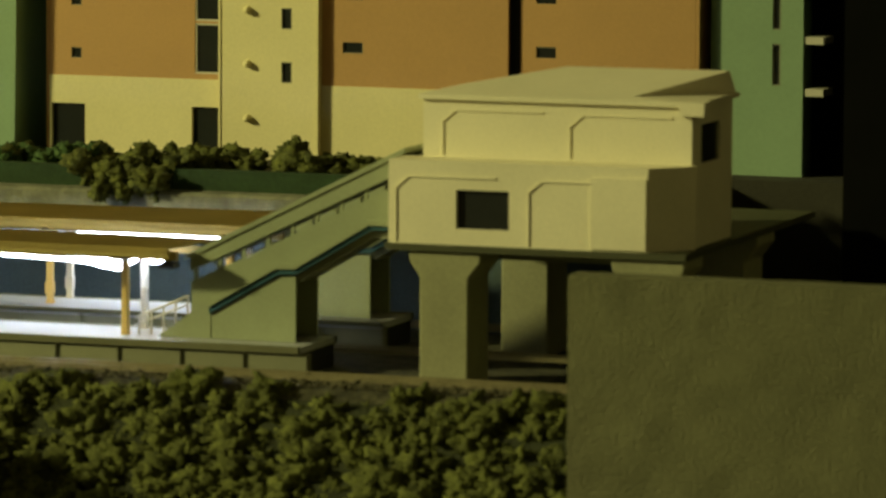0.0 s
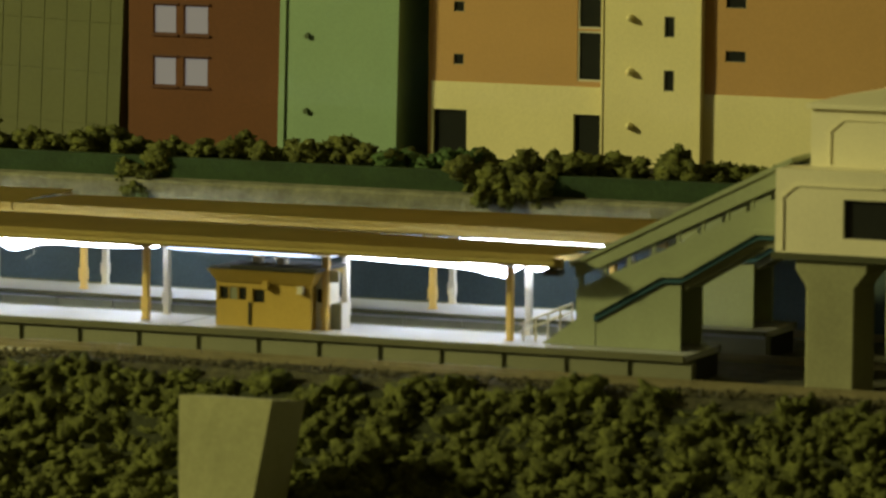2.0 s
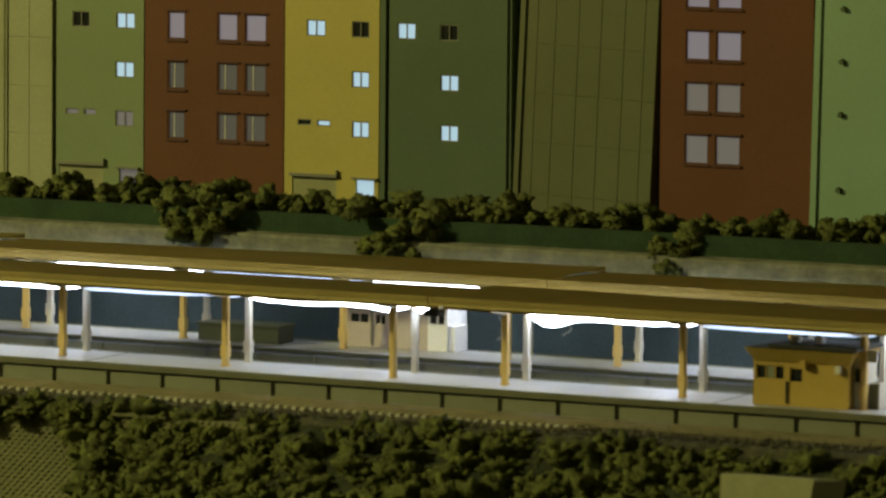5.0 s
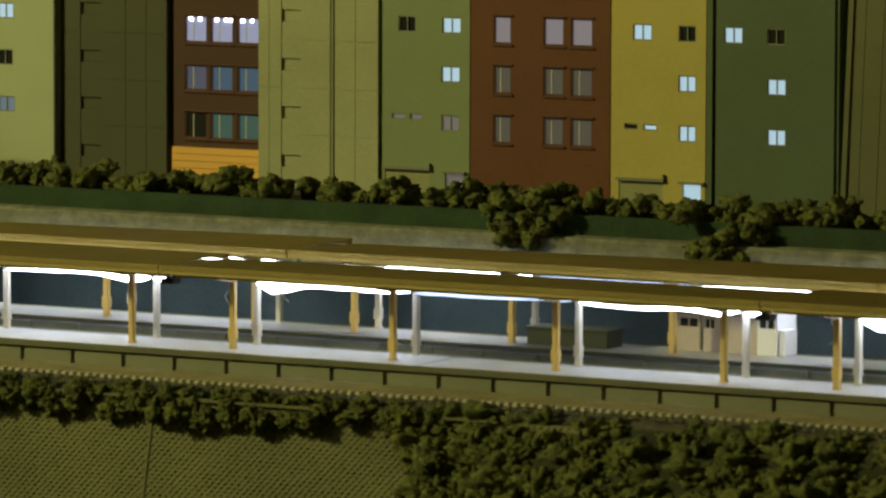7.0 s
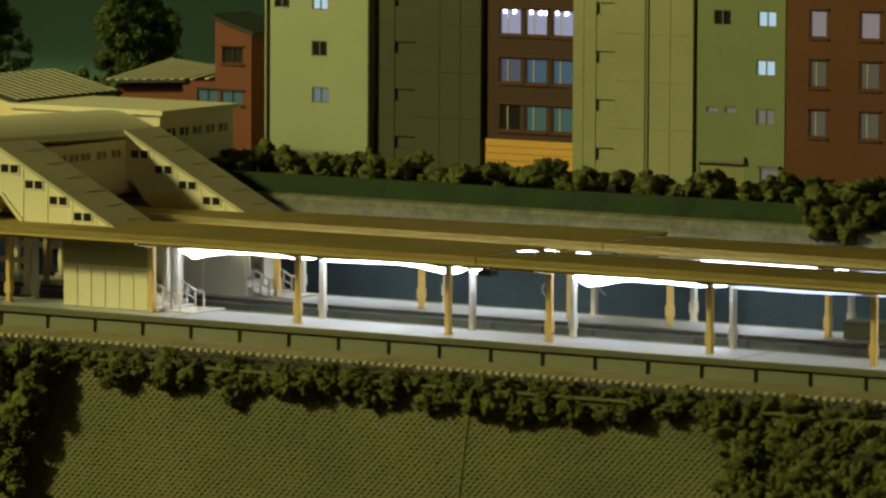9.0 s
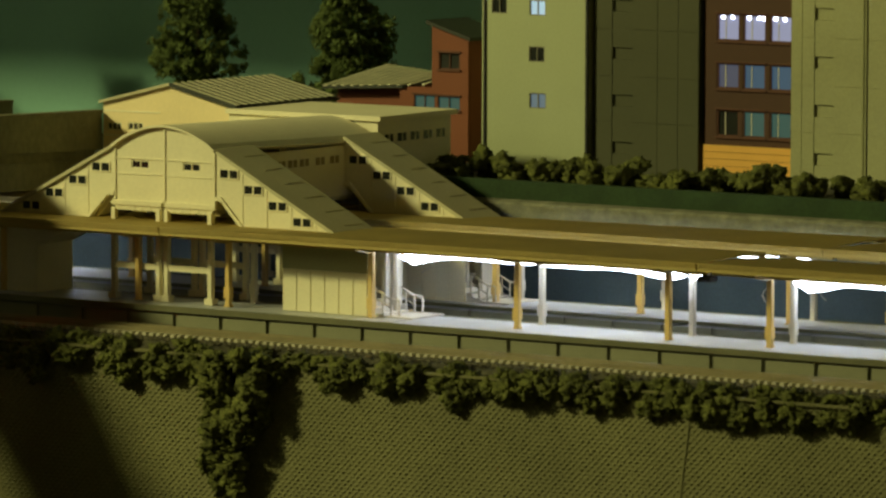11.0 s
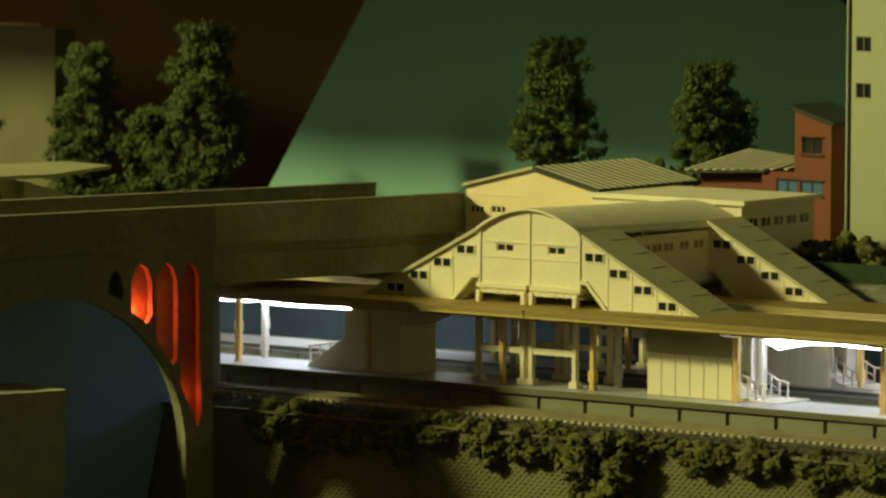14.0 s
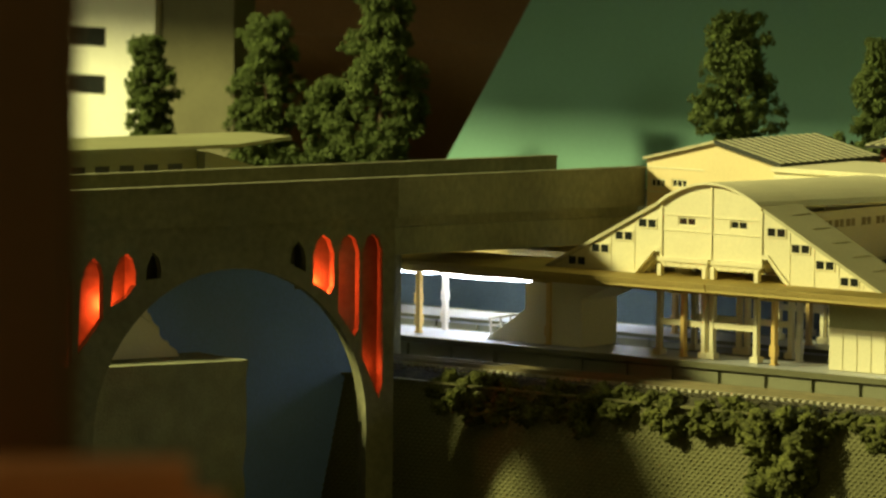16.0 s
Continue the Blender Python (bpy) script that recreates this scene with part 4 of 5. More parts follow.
prism(bm, [(-540, 41), (-472.4, 41), (-472.4, 68.6), (-504, 75.8), (-540, 67.2)], "y", 132.7, 202)
part("body", bm, STATION_CREAM, gab)
bm = bmesh.new()
prism(bm, [(-540.8, 67.8), (-504, 76.55), (-470.5, 68.7), (-470.5, 69.2), (-504, 77.1), (-540.8, 68.3)], "y", 130.2, 204)
part("roof_sheet", bm, DARK_SHEET, gab, "dark roof sheet")
bm = bmesh.new()
prism(bm, [(-504, 77.3), (-469.6, 69.2), (-469.6, 67.4), (-504, 75.5)], "y", 129.2, 130.1)
part("verge_board", bm, DARK_SHEET, gab)
bm = bmesh.new()
prism(bm, [(-504, 77.3), (-504, 76.1), (-541, 67.3), (-541, 68.4)], "y", 129.2, 130.1)
part("verge_board", bm, DIM_CREAM, gab)
# dark strip along the right eave
part("eave_strip", boxes((-471.4, -469.6, 129.8, 204.4, 67.4, 68.7)), DARK_SHEET, gab)
for k in range(14):
    y = 131.4 + k * 5.25
    bm = bmesh.new()
    prism(bm, [(-504, 77.0), (-470.4, 69.1), (-470.4, 69.4), (-504, 77.3)], "y", y, y + 2.3)
    part("roof_rib", bm, RIB, gab, "pale rib")

PILLAR = material("olive_grey_pillar", (0.29, 0.285, 0.155), 0.6, 0.14, 45, 0.12)

# ---- station building on pillars at the platforms' end ----
st = thing("station_building", (462, 70, -10), "cream two-tier station building on thick grey pillars", "station")


def moulding(parent, x0, x1, z0, z1, y, cut=5):
    """A raised line round the top of a wall panel, with one cut corner."""
    t = 0.7
    bm = boxes((x0, x0 + t, y - 0.45, y, z0, z1 - cut), (x0 + cut, x1, y - 0.45, y, z1 - t, z1))
    prism(bm, [(x0, z1 - cut), (x0 + cut, z1 - t), (x0 + cut, z1), (x0 - 0.01, z1 - cut + t)], "y", y - 0.45, y)
    part("moulding", bm, STATION_CREAM, parent)


opening = (434.4, 452.6, 42, 54.8)
bm = bmesh.new()
facade(bm, 411, 500, 36.6, 64, [opening], -2, 0)
lw = part("lower_wall", bm, STATION_CREAM, st)
part("window_pane", boxes((434, 453, -0.4, 0.0, 41.6, 55.2)), PANE, lw, "large dark window")
moulding(lw, 413.2, 448, 37.4, 59.2, -2)
moulding(lw, 459, 484, 37.4, 59.0, -2)
part("panel", boxes((480.6, 499.4, -2.6, -2, 37.2, 60.6)), STATION_CREAM, lw)
bm = bmesh.new()
prism(bm, [(500, -2), (512, 13), (512, 14.4), (411, 14.4), (411, 0), (500, 0)], "z", 62.2, 64)
part("lower_roof", bm, STATION_CREAM, st)
bm = bmesh.new()
prism(bm, [(500, -2), (511.6, 12.8), (510, 14), (499, 0)], "z", 36.6, 62.2)
part("corner_wall", bm, STATION_CREAM, st)
part("end_wall", boxes((411, 412.6, 0, 62, 36.6, 62.2)), STATION_CREAM, st)
bm = bmesh.new()
facade(bm, 417.6, 510, 64, 83, [], 13.2, 15)
uw = part("upper_wall", bm, STATION_CREAM, st)
moulding(uw, 424, 459, 65, 80, 13.2)
moulding(uw, 468, 503, 65, 79.6, 13.2)
part("east_wall", boxes((508.4, 510, 15, 23.5, 36.6, 83)), STATION_CREAM, st)
part("east_wall", boxes((508.4, 510, 44.5, 57, 36.6, 83)), STATION_CREAM, st)
part("east_wall", boxes((508.4, 510, 23.5, 44.5, 36.6, 63.8)), STATION_CREAM, st)
part("east_wall", boxes((508.4, 510, 23.5, 44.5, 76.6, 83)), STATION_CREAM, st)
part("window_pane", boxes((508.8, 509.2, 23.5, 44.5, 63.8, 76.6)), PANE, st, "dark side window")
part("west_wall", boxes((417.6, 419, 15, 57, 64, 83)), STATION_CREAM, st)
part("back_wall", boxes((411, 510, 57, 58.6, 36.6, 83)), STATION_CREAM, st)
part("core", boxes((419, 508.2, 15.2, 57, 37, 82.6)), DARK, st)
part("core", boxes((412.8, 498.5, 0.4, 13, 37, 62)), DARK, st)
part("roof_plate", boxes((416.4, 512, 11.6, 60, 83, 84.6)), STATION_CREAM, st)
V = [(416.4, 11.6, 84.62), (489, 17, 85.6), (509.5, 57, 91.8), (453, 57, 91.6), (417, 59, 84.62), (511, 59, 84.62), (508, 11.6, 84.62)]
F = [(0, 1, 2, 3), (0, 3, 4), (1, 6, 5, 2), (0, 6, 1), (2, 5, 4, 3), (0, 4, 5, 6)]
ob = new("hipped_roof", mesh_of("hipped_roof", V, F, STATION_CREAM, origin_of(st)))
ob.parent = st
part("roof_corner", boxes((506, 514.6, 11.0, 20, 80.2, 84.7)), STATION_CREAM, st)
# slab greyer than the cream walls: its shade is put into the colour
part("floor_slab", boxes((410, 513, -3, 150, 34.4, 36.6)), SHADED_GREY, st)
part("beam", boxes((414, 510, 20, 26, 30, 34.4)), GREY_PLASTIC, st)
for x, y in ((430.4, 9), (430.4, 92), (500, 9), (500, 92)):
    bm = bmesh.new()
    prism(bm, [(x - 8.6, -10), (x + 8.2, -10), (x + 8.2, 25.6), (x + 12.4, 31), (x + 12.4, 34.4), (x - 12.4, 34.4), (x - 12.4, 31), (x - 8.6, 25.6)], "y", y - 10.5, y + 10.5)
    soften(bm, 0.5)
    part("pillar", bm, PILLAR, st, "thick grey pillar with a flared head")


def covered_stairs(y, depth, label):
    s = thing("covered_stairs", (365, y + depth / 2, 0), label, "stairs", "covered stairs")
    def up(x):
        return 27.3 + 0.496 * (x - 336)
    for yy in (y, y + depth - 1.4):
        bm = bmesh.new()
        prism(bm, [(336, up(336) - 4.6), (411, up(411) - 6), (411, up(411)), (336, up(336))], "y", yy - 0.6, yy + 1.4)
        part("roof_fascia", bm, GREEN_GREY, s)
        bm = bmesh.new()
        prism(bm, [(336, 8.8), (343.5, 11.4), (366.6, 24.4), (373.7, 24.6), (399.6, 40.3), (411, 40.5), (411, up(411) - 9.6), (336, up(336) - 8.4)], "y", yy, yy + 1.4)
        part("side_wall", bm, GREEN_GREY, s)
        bm = bmesh.new()
        prism(bm, [(342.6, 8.6), (367.4, 22.8), (373.6, 23), (400.2, 38.8), (411, 39), (411, 40.5), (399.6, 40.5), (373.4, 24.8), (366.6, 24.6), (342.6, 10.8)], "y", yy - 0.7, yy + 0.7 if yy == y else yy + 2)
        part("teal_edge", bm, TEAL, s, "teal painted edge")
        bm = bmesh.new()
        prism(bm, [(342.6, 10.8), (366.6, 24.6), (373.4, 24.8), (399.6, 40.5), (411, 40.5), (411, 42.2), (398.8, 42.2), (372.8, 26.5), (366, 26.3), (342.6, 12.6)], "y", yy - 1.5, yy + 0.6 if yy == y else yy + 2.2)
        part("ledge", bm, GREEN_GREY, s)
        bm = bmesh.new()
        prism(bm, [(324, 0.1), (343, 0.1), (343, 11.2), (336, 8.8)], "y", yy, yy + 1.4)
        part("foot_wall", bm, GREEN_GREY, s)
        bm = bmesh.new()
        prism(bm, [(343.2, 0.1), (373.2, 0.1), (373.2, 22), (367.6, 21.8), (343.2, 7.8)], "y", yy + 0.2, yy + 1.2)
        part("lower_wall", bm, GREEN_GREY, s)
        for k in range(9):
            x = 337 + k * 8.6
            part("post", boxes((x, x + 1.3, yy + 0.1, yy + 1.2, up(x) - 9.5, up(x) - 4)), GREEN_GREY, s)
    bm = bmesh.new()
    prism(bm, [(334, up(334)), (412, up(412)), (412, up(412) + 1.6), (334, up(334) + 1.6)], "y", y - 1.2, y + depth + 1.2)
    part("roof", bm, GREEN_GREY, s)
    bm = bmesh.new()
    prism(bm, [(326, 0.1), (336, 0.1), (345, 6), (367, 20), (374, 20.2), (400, 36), (411, 36.2), (411, 39.6), (399.6, 39.4), (373.7, 23.6), (366.6, 23.4), (343.5, 10)], "y", y + 1.4, y + depth - 1.4)
    part("flight", bm, GREY_PLASTIC, s)
    bm = bmesh.new()
    rod(bm, (314.5, y + 3, 5.6), (334, y + 3, 13.8), 0.45)
    rod(bm, (314.5, y + 3, 3), (334, y + 3, 11), 0.35)
    rail = part("railing", bm, WHITE_POST, s, "pale tube railing")
    for k in range(5):
        bm = bmesh.new()
        rod(bm, (316 + k * 4.4, y + 3, 0.1), (316 + k * 4.4, y + 3, 6 + k * 1.9), 0.4)
        part("rail_post", bm, WHITE_POST, rail)


covered_stairs(12, 22, "grey-green covered stairs with teal edges on the platform")
covered_stairs(84, 21, "grey-green covered stairs with teal edges on the platform")

# ---- huts on the platforms ----
HUT = material("mustard_hut", (0.46, 0.31, 0.06), 0.6, 0.08, 40, 0.06)
KIOSK_WHITE = material("kiosk_white", (0.85, 0.84, 0.82), 0.45, 0.05, 40, 0.05)
HUT_ROOF = material("dark_hut_roof", (0.025, 0.024, 0.018), 0.7, 0.1, 40, 0.08)
hut = thing("waiting_hut", (223, 17, 0), "mustard waiting hut with a dark overhanging roof", "hut")
hw = [(206.0, 216.6, 8.8, 13.9), (218.5, 223.4, 8.2, 13.4)]
bm = bmesh.new()
facade(bm, 205, 240.4, 0.1, 15.6, hw, 9, 10.2)
part("front_wall", bm, HUT, hut)
part("side_wall", boxes((205, 206, 10.2, 28, 0.1, 15.6)), HUT, hut)
part("side_wall", boxes((239.4, 240.4, 10.2, 28, 0.1, 15.6)), HUT, hut)
part("back_wall", boxes((206, 239.4, 27, 28, 0.1, 15.6)), HUT, hut)
part("partition", boxes((206, 239.4, 14, 14.6, 0.1, 15.4)), DARK, hut)
for q in hw:
    window(hut, *q, 9, PANE, HUT, 3 if q[0] < 210 else 1, bar=0.4)
# paler strip in the window: a reflection put in as colour
part("blind", boxes((209.4, 212.6, 9.5, 9.75, 9.3, 13.5)), GREY_PLASTIC, hut, "pale grey strip painting the reflection in a pane")
bm = bmesh.new()
eaves = [bm.verts.new(p) for p in ((205.4, 8.4, 15.4), (241, 8.4, 15.4), (241, 28.6, 15.4), (205.4, 28.6, 15.4))]
rim = [bm.verts.new(p) for p in ((203, 5.2, 19.8), (243.6, 5.2, 19.8), (243.6, 31, 19.8), (203, 31, 19.8))]
bm.faces.new(eaves[::-1])
bm.faces.new(rim)
for k in range(4):
    bm.faces.new((eaves[k], eaves[(k + 1) % 4], rim[(k + 1) % 4], rim[k]))
part("fascia", bm, HUT, hut, "flared mustard fascia")
part("roof", boxes((203.4, 243.2, 5.6, 30.6, 19.85, 20.3), (212, 244.6, 4.9, 29, 20.3, 21.5)), HUT_ROOF, hut, "dark flat roof slab")
part("down_pipe", boxes((217.2, 217.9, 8.5, 9, 1.0, 8.6)), HUT_ROOF, hut)
part("lamp_box", boxes((223.2, 225.2, 6.6, 8.95, 13.6, 16.2)), HUT, hut)
part("lamp_box", boxes((236, 238, 7.0, 8.95, 12.4, 15)), WHITE_POST, hut)
for x in (216, 225):
    part("roof_vent", boxes((x, x + 2.8, 15, 18.4, 21.5, 23.6)), KIOSK_WHITE, hut, "small pale roof vent")
vm = thing("vending_machine", (242, 19, 0), "white vending machine beside the waiting hut", "machine")
part("body", boxes((240.8, 244.8, 12.6, 23, 0.1, 18)), WHITE_POST, vm)
part("display_window", boxes((241.3, 244.2, 12.3, 12.6, 9.4, 14)), PANE, vm, "dark display window")
part("sign_board", boxes((243.8, 249, 13, 14, 16.4, 20.4)), WHITE_POST, vm, "white board on top")
bin_ = thing("cabinet", (247, 19, 0), "small grey cabinet beside the vending machine", "cabinet")
part("body", boxes((245.3, 248.8, 15, 22, 0.1, 8.8)), GREY_PLASTIC, bin_)
part("door", boxes((248.8, 249.3, 15, 22, 0.1, 9.2)), WHITE_POST, bin_)
kiosk = thing("kiosk", (22, 102, 0), "cream platform kiosk with a white end wall", "kiosk")
KIOSK_CREAM = material("kiosk_cream", (0.52, 0.44, 0.36), 0.6, 0.06, 40, 0.06)
kw = [(2.6, 10.6, 8.8, 12.6), (13.2, 17.6, 8.6, 12.6)]
bm = bmesh.new()
facade(bm, 0.4, 35.4, 0.1, 14, kw, 96, 97.2)
part("front_wall", bm, KIOSK_CREAM, kiosk)
part("body", boxes((0.4, 35.4, 98.2, 110, 0.1, 14)), KIOSK_CREAM, kiosk)
part("roof", boxes((-0.4, 35.4, 95, 111, 14.05, 15)), FRAME, kiosk)
for q in kw:
    window(kiosk, *q, 96, PANE, KIOSK_CREAM, 2, bar=0.35)
part("down_pipe", boxes((11.6, 12.2, 95.4, 96, 1, 14)), FRAME, kiosk)
part("end_wall", boxes((35.6, 43.6, 95, 111, 0.1, 17.6)), KIOSK_WHITE, kiosk, "white end block")
part("pane", boxes((36.8, 39.2, 94.7, 95, 10.4, 15.4)), PANE, kiosk)
part("pane", boxes((40.2, 42.4, 94.7, 95, 10.4, 15.4)), PANE, kiosk)
part("side_box", boxes((43.8, 46.4, 96, 106, 0.1, 9.6)), KIOSK_WHITE, kiosk)
box2 = thing("storage_bench", (-38, 91, 0), "low dark grey box on the rear platform", "box")
BOX_DARK = material("dark_olive_box", (0.055, 0.06, 0.035), 0.7, 0.1, 60, 0.1)
part("body", boxes((-55.4, -21.6, 85, 97, 0.1, 6.0)), BOX_DARK, box2)
part("lid", boxes((-56, -21.1, 84.4, 97.6, 6.0, 6.9)), BOX_DARK, box2)

# ---- arch bridge across the tracks ----
BR0, BRD = Vector((-506, -70, 0)), Vector((0.253, 0.967, 0)).normalized()
BRN = Vector((BRD.y, -BRD.x, 0))
BR_EYE = Vector((989.0, -1896.0, 245.8))
APPROACH = -5


def br(s, off, z):
    """Along the bridge, behind its near face, up."""
    p = BR0 + BRD * s - BRN * off
    return (p.x, p.y, z)


def br_far(s, off, z):
    """The approach beyond the arch bends back towards the station annex."""
    p = Vector(br(s, off, z))
    return BR_EYE + (p - BR_EYE) * (1 + 0.045 * max(0.0, s - APPROACH) / 124)


def bridge_prism(bm, outline, o0, o1):
    a = [bm.verts.new(br_far(s, o0, z)) for s, z in outline]
    b = [bm.verts.new(br_far(s, o1, z)) for s, z in outline]
    bm.faces.new(a)
    bm.faces.new(b[::-1])
    for i in range(len(a)):
        j = (i + 1) % len(a)
        bm.faces.new((a[i], b[i], b[j], a[j]))


def straight_prism(bm, outline, o0, o1):
    a = [bm.verts.new(br(s, o0, z)) for s, z in outline]
    b = [bm.verts.new(br(s, o1, z)) for s, z in outline]
    bm.faces.new(a)
    bm.faces.new(b[::-1])
    for i in range(len(a)):
        j = (i + 1) % len(a)
        bm.faces.new((a[i], b[i], b[j], a[j]))


def pierced(outline, holes, o0, o1):
    """A slab along the bridge with shaped openings through it."""
    bm = bmesh.new()
    edges = []
    for loop in [outline, *holes]:
        vs = [bm.verts.new(br(s, o0, z)) for s, z in loop]
        edges += [bm.edges.new((vs[i], vs[(i + 1) % len(vs)])) for i in range(len(vs))]
    got = bmesh.ops.triangle_fill(bm, use_beauty=True, use_dissolve=False, edges=edges)
    faces = [f for f in got["geom"] if isinstance(f, bmesh.types.BMFace)]
    got = bmesh.ops.extrude_face_region(bm, geom=faces, use_keep_orig=True)
    move = -BRN * (o1 - o0)
    for v in got["geom"]:
        if isinstance(v, bmesh.types.BMVert):
            v.co += move
    return bm


bridge = thing("arch_bridge", br(-82, 25, -92), "grey-beige concrete arch bridge with red-lit spandrel openings", "bridge")
for o, s1, z1 in ((0, 119, 71), (45, 108, 73)):
    for a0, a1 in ((-330, APPROACH), (APPROACH + 0.01, s1)):
        bm = bmesh.new()
        bridge_prism(bm, [(a0, 56), (a1, 56), (a1, z1), (a0, z1)], o, o + 4)
        par = part("parapet", bm, BRIDGE, bridge)
        bm = bmesh.new()
        bridge_prism(bm, [(a0, z1 + 0.02), (a1, z1 + 0.02), (a1, z1 + 1), (a0, z1 + 1)], o - 0.6, o + 4.6)
        part("coping", bm, BRIDGE, par)
        if o == 0:
            for zz in (60.5, 65.5):
                bm = bmesh.new()
                bridge_prism(bm, [(a0, zz), (a1, zz), (a1, zz + 0.7), (a0, zz + 0.7)], -0.35, 0)
                part("string_course", bm, BRIDGE, par)
for a0, a1 in ((-330, APPROACH), (APPROACH + 0.01, 118.5)):
    bm = bmesh.new()
    bridge_prism(bm, [(a0, 52), (a1, 52), (a1, 57), (a0, 57)], 4.1, 44.9)
    part("deck", bm, BRIDGE, bridge)
bm = bmesh.new()
bridge_prism(bm, [(-4.5, 41), (118, 41), (118, 51.9), (-4.5, 51.9)], 3, 46)
part("girder", bm, BRIDGE, bridge)
CIRC = [(-82 + 64 * math.cos(math.pi * i / 28), -25 + 64 * math.sin(math.pi * i / 28)) for i in range(29)]
outline = [(-5, 55.9), (-5, -92), (-18, -92)] + CIRC + [(-146, -92), (-175, -92), (-175, 55.9)]
openings = [[(-44, 32), (-44, 43), (-42.2, 48.4), (-39.4, 50.4), (-36.4, 48.6), (-34.2, 43), (-34.2, 30), (-36.4, 27)],
            [(-32, 20), (-32, 43), (-30, 48.6), (-27, 50.2), (-24, 48.4), (-22, 43), (-22, 12.6), (-24, 9.6)],
            [(-20.4, 2), (-20.4, 43), (-18.6, 48.6), (-15.6, 50), (-12.6, 48), (-10.8, 43), (-10.4, -9), (-12, -15.4)],
            [(-55.4, 40), (-54.2, 45.4), (-51.4, 48.6), (-49, 46), (-47.6, 41.6), (-47.6, 36.2), (-50.4, 37.4)],
            [(-122.4, 36.4), (-121.6, 42.4), (-119, 47), (-116.4, 44.6), (-115.2, 40), (-115.4, 36.8)],
            [(-138.2, 26.8), (-137, 39), (-134, 45.4), (-131, 47), (-128.4, 44.6), (-127, 40), (-127, 34.6), (-131, 30)],
            [(-153, 9.4), (-151.6, 36), (-149, 43.6), (-146, 46), (-143.2, 43.6), (-141.6, 39), (-141.6, 22.6)],
            [(-167, -10), (-165.6, 34), (-163, 42), (-160, 44.6), (-157.2, 42), (-155.6, 37), (-155.6, 6)]]
part("arch_wall", pierced(outline, openings, 2, 5), BRIDGE, bridge)
# inner wall behind the spandrels
IN = [(-82 + 68 * math.cos(math.pi * i / 28), -25 + 68 * math.sin(math.pi * i / 28)) for i in range(29)]
bm = bmesh.new()
bridge_prism(bm, [(-5, 51.9), (-5, -92), (-13.8, -92)] + IN + [(-150.2, -92), (-175, -92), (-175, 51.9)], 11, 12.5)
part("inner_wall", bm, BRIDGE, bridge)
bm = bmesh.new()
bridge_prism(bm, IN + [(x, z + 0.02) for x, z in [(-82 + 66.4 * math.cos(math.pi * i / 28), -25 + 66.4 * math.sin(math.pi * i / 28)) for i in range(28, -1, -1)]], 5.05, 10.9)
part("arch_vault", bm, BRIDGE, bridge)
for s0, s1, z0, z1 in ((-46.8, -45.4, 29, 51.9), (-126.2, -124.8, 27, 51.9), (-7, -5, -92, 51.9), (-15.4, -7.1, -92, -30)):
    bm = bmesh.new()
    bridge_prism(bm, [(s0, z0), (s1, z0), (s1, z1), (s0, z1)], 5.1, 10.9)
    part("diaphragm", bm, BRIDGE, bridge)


def red_lamp(s, off, z, watts):
    data = bpy.data.lights.new("red_lamp", "POINT")
    data.energy, data.color, data.shadow_soft_size = watts, (1.0, 0.065, 0.016), 0.002
    ob = new("red_lamp", data)
    ob.location = Vector(br(s, off, z)) * S


red_lamp(-39, 8.0, 30, 0.032)
red_lamp(-17, 8.0, -4, 0.007)
red_lamp(-137, 8.0, 27, 0.024)
red_lamp(-154, 8.0, 4, 0.008)

# shelter beyond the bridge
sh = thing("station_shelter", br(20, 226, 24), "flat-roofed grey station shelter with small windows", "station")
bm = bmesh.new()
PLAN = [(-160, 208), (61, 208), (112, 240), (112, 272), (-160, 272)]
a = [bm.verts.new(br(s, o, 68.4)) for s, o in PLAN]
b = [bm.verts.new(br(s, o, 70.0)) for s, o in PLAN]
bm.faces.new(a)
bm.faces.new(b[::-1])
for k in range(5):
    bm.faces.new((a[k], b[k], b[(k + 1) % 5], a[(k + 1) % 5]))
part("roof", bm, GREY_B, sh)
bm = bmesh.new()
straight_prism(bm, [(-150, 24), (54, 24), (54, 68.3), (-150, 68.3)], 228, 262)
part("wall", bm, GREY_B, sh)
for k in range(14):
    s = -122 + k * 12.4
    bm = bmesh.new()
    straight_prism(bm, [(s, 57.2), (s + 7, 57.2), (s + 7, 61), (s, 61)], 227.6, 228)
    part("window", bm, PANE, sh)
bm = bmesh.new()
straight_prism(bm, [(54.2, 24), (84, 24), (84, 58), (56, 66), (54.2, 66)], 222, 240)
part("stair_slope", bm, GREY_B, sh)

# ---- white block with dark windows, beam ----
WHITE_B = material("pale_block_paint", (0.88, 0.86, 0.72), 0.6, 0.05, 25, 0.05)
wb = thing("apartment_building", (-1040, 405, 24), "pale cream tower block with dark windows", "building", "town buildings")
ww = cols([(-1100, -1073)], [(60, 69.8), (84.4, 94.3)])
bm = bmesh.new()
facade(bm, -1150, -1039.5, 24, 111, ww, 380, 382)
part("front_wall", bm, WHITE_B, wb)
part("body", boxes((-1150, -1039.5, 382.4, 430, 24, 111)), WHITE_B, wb)
for q in ww:
    window(wb, *q, 380, PANE, FRAME, 1)
piece("beam", boxes((-1039, -990, 384, 400, 24, 111.4)), material("dull_olive_post", (0.15, 0.14, 0.07), 0.7, 0.1, 40, 0.06), (-994, 368, 24), "plain grey upright post beside the block", "post")

# ---- boards behind the layout ----
bm = bmesh.new()
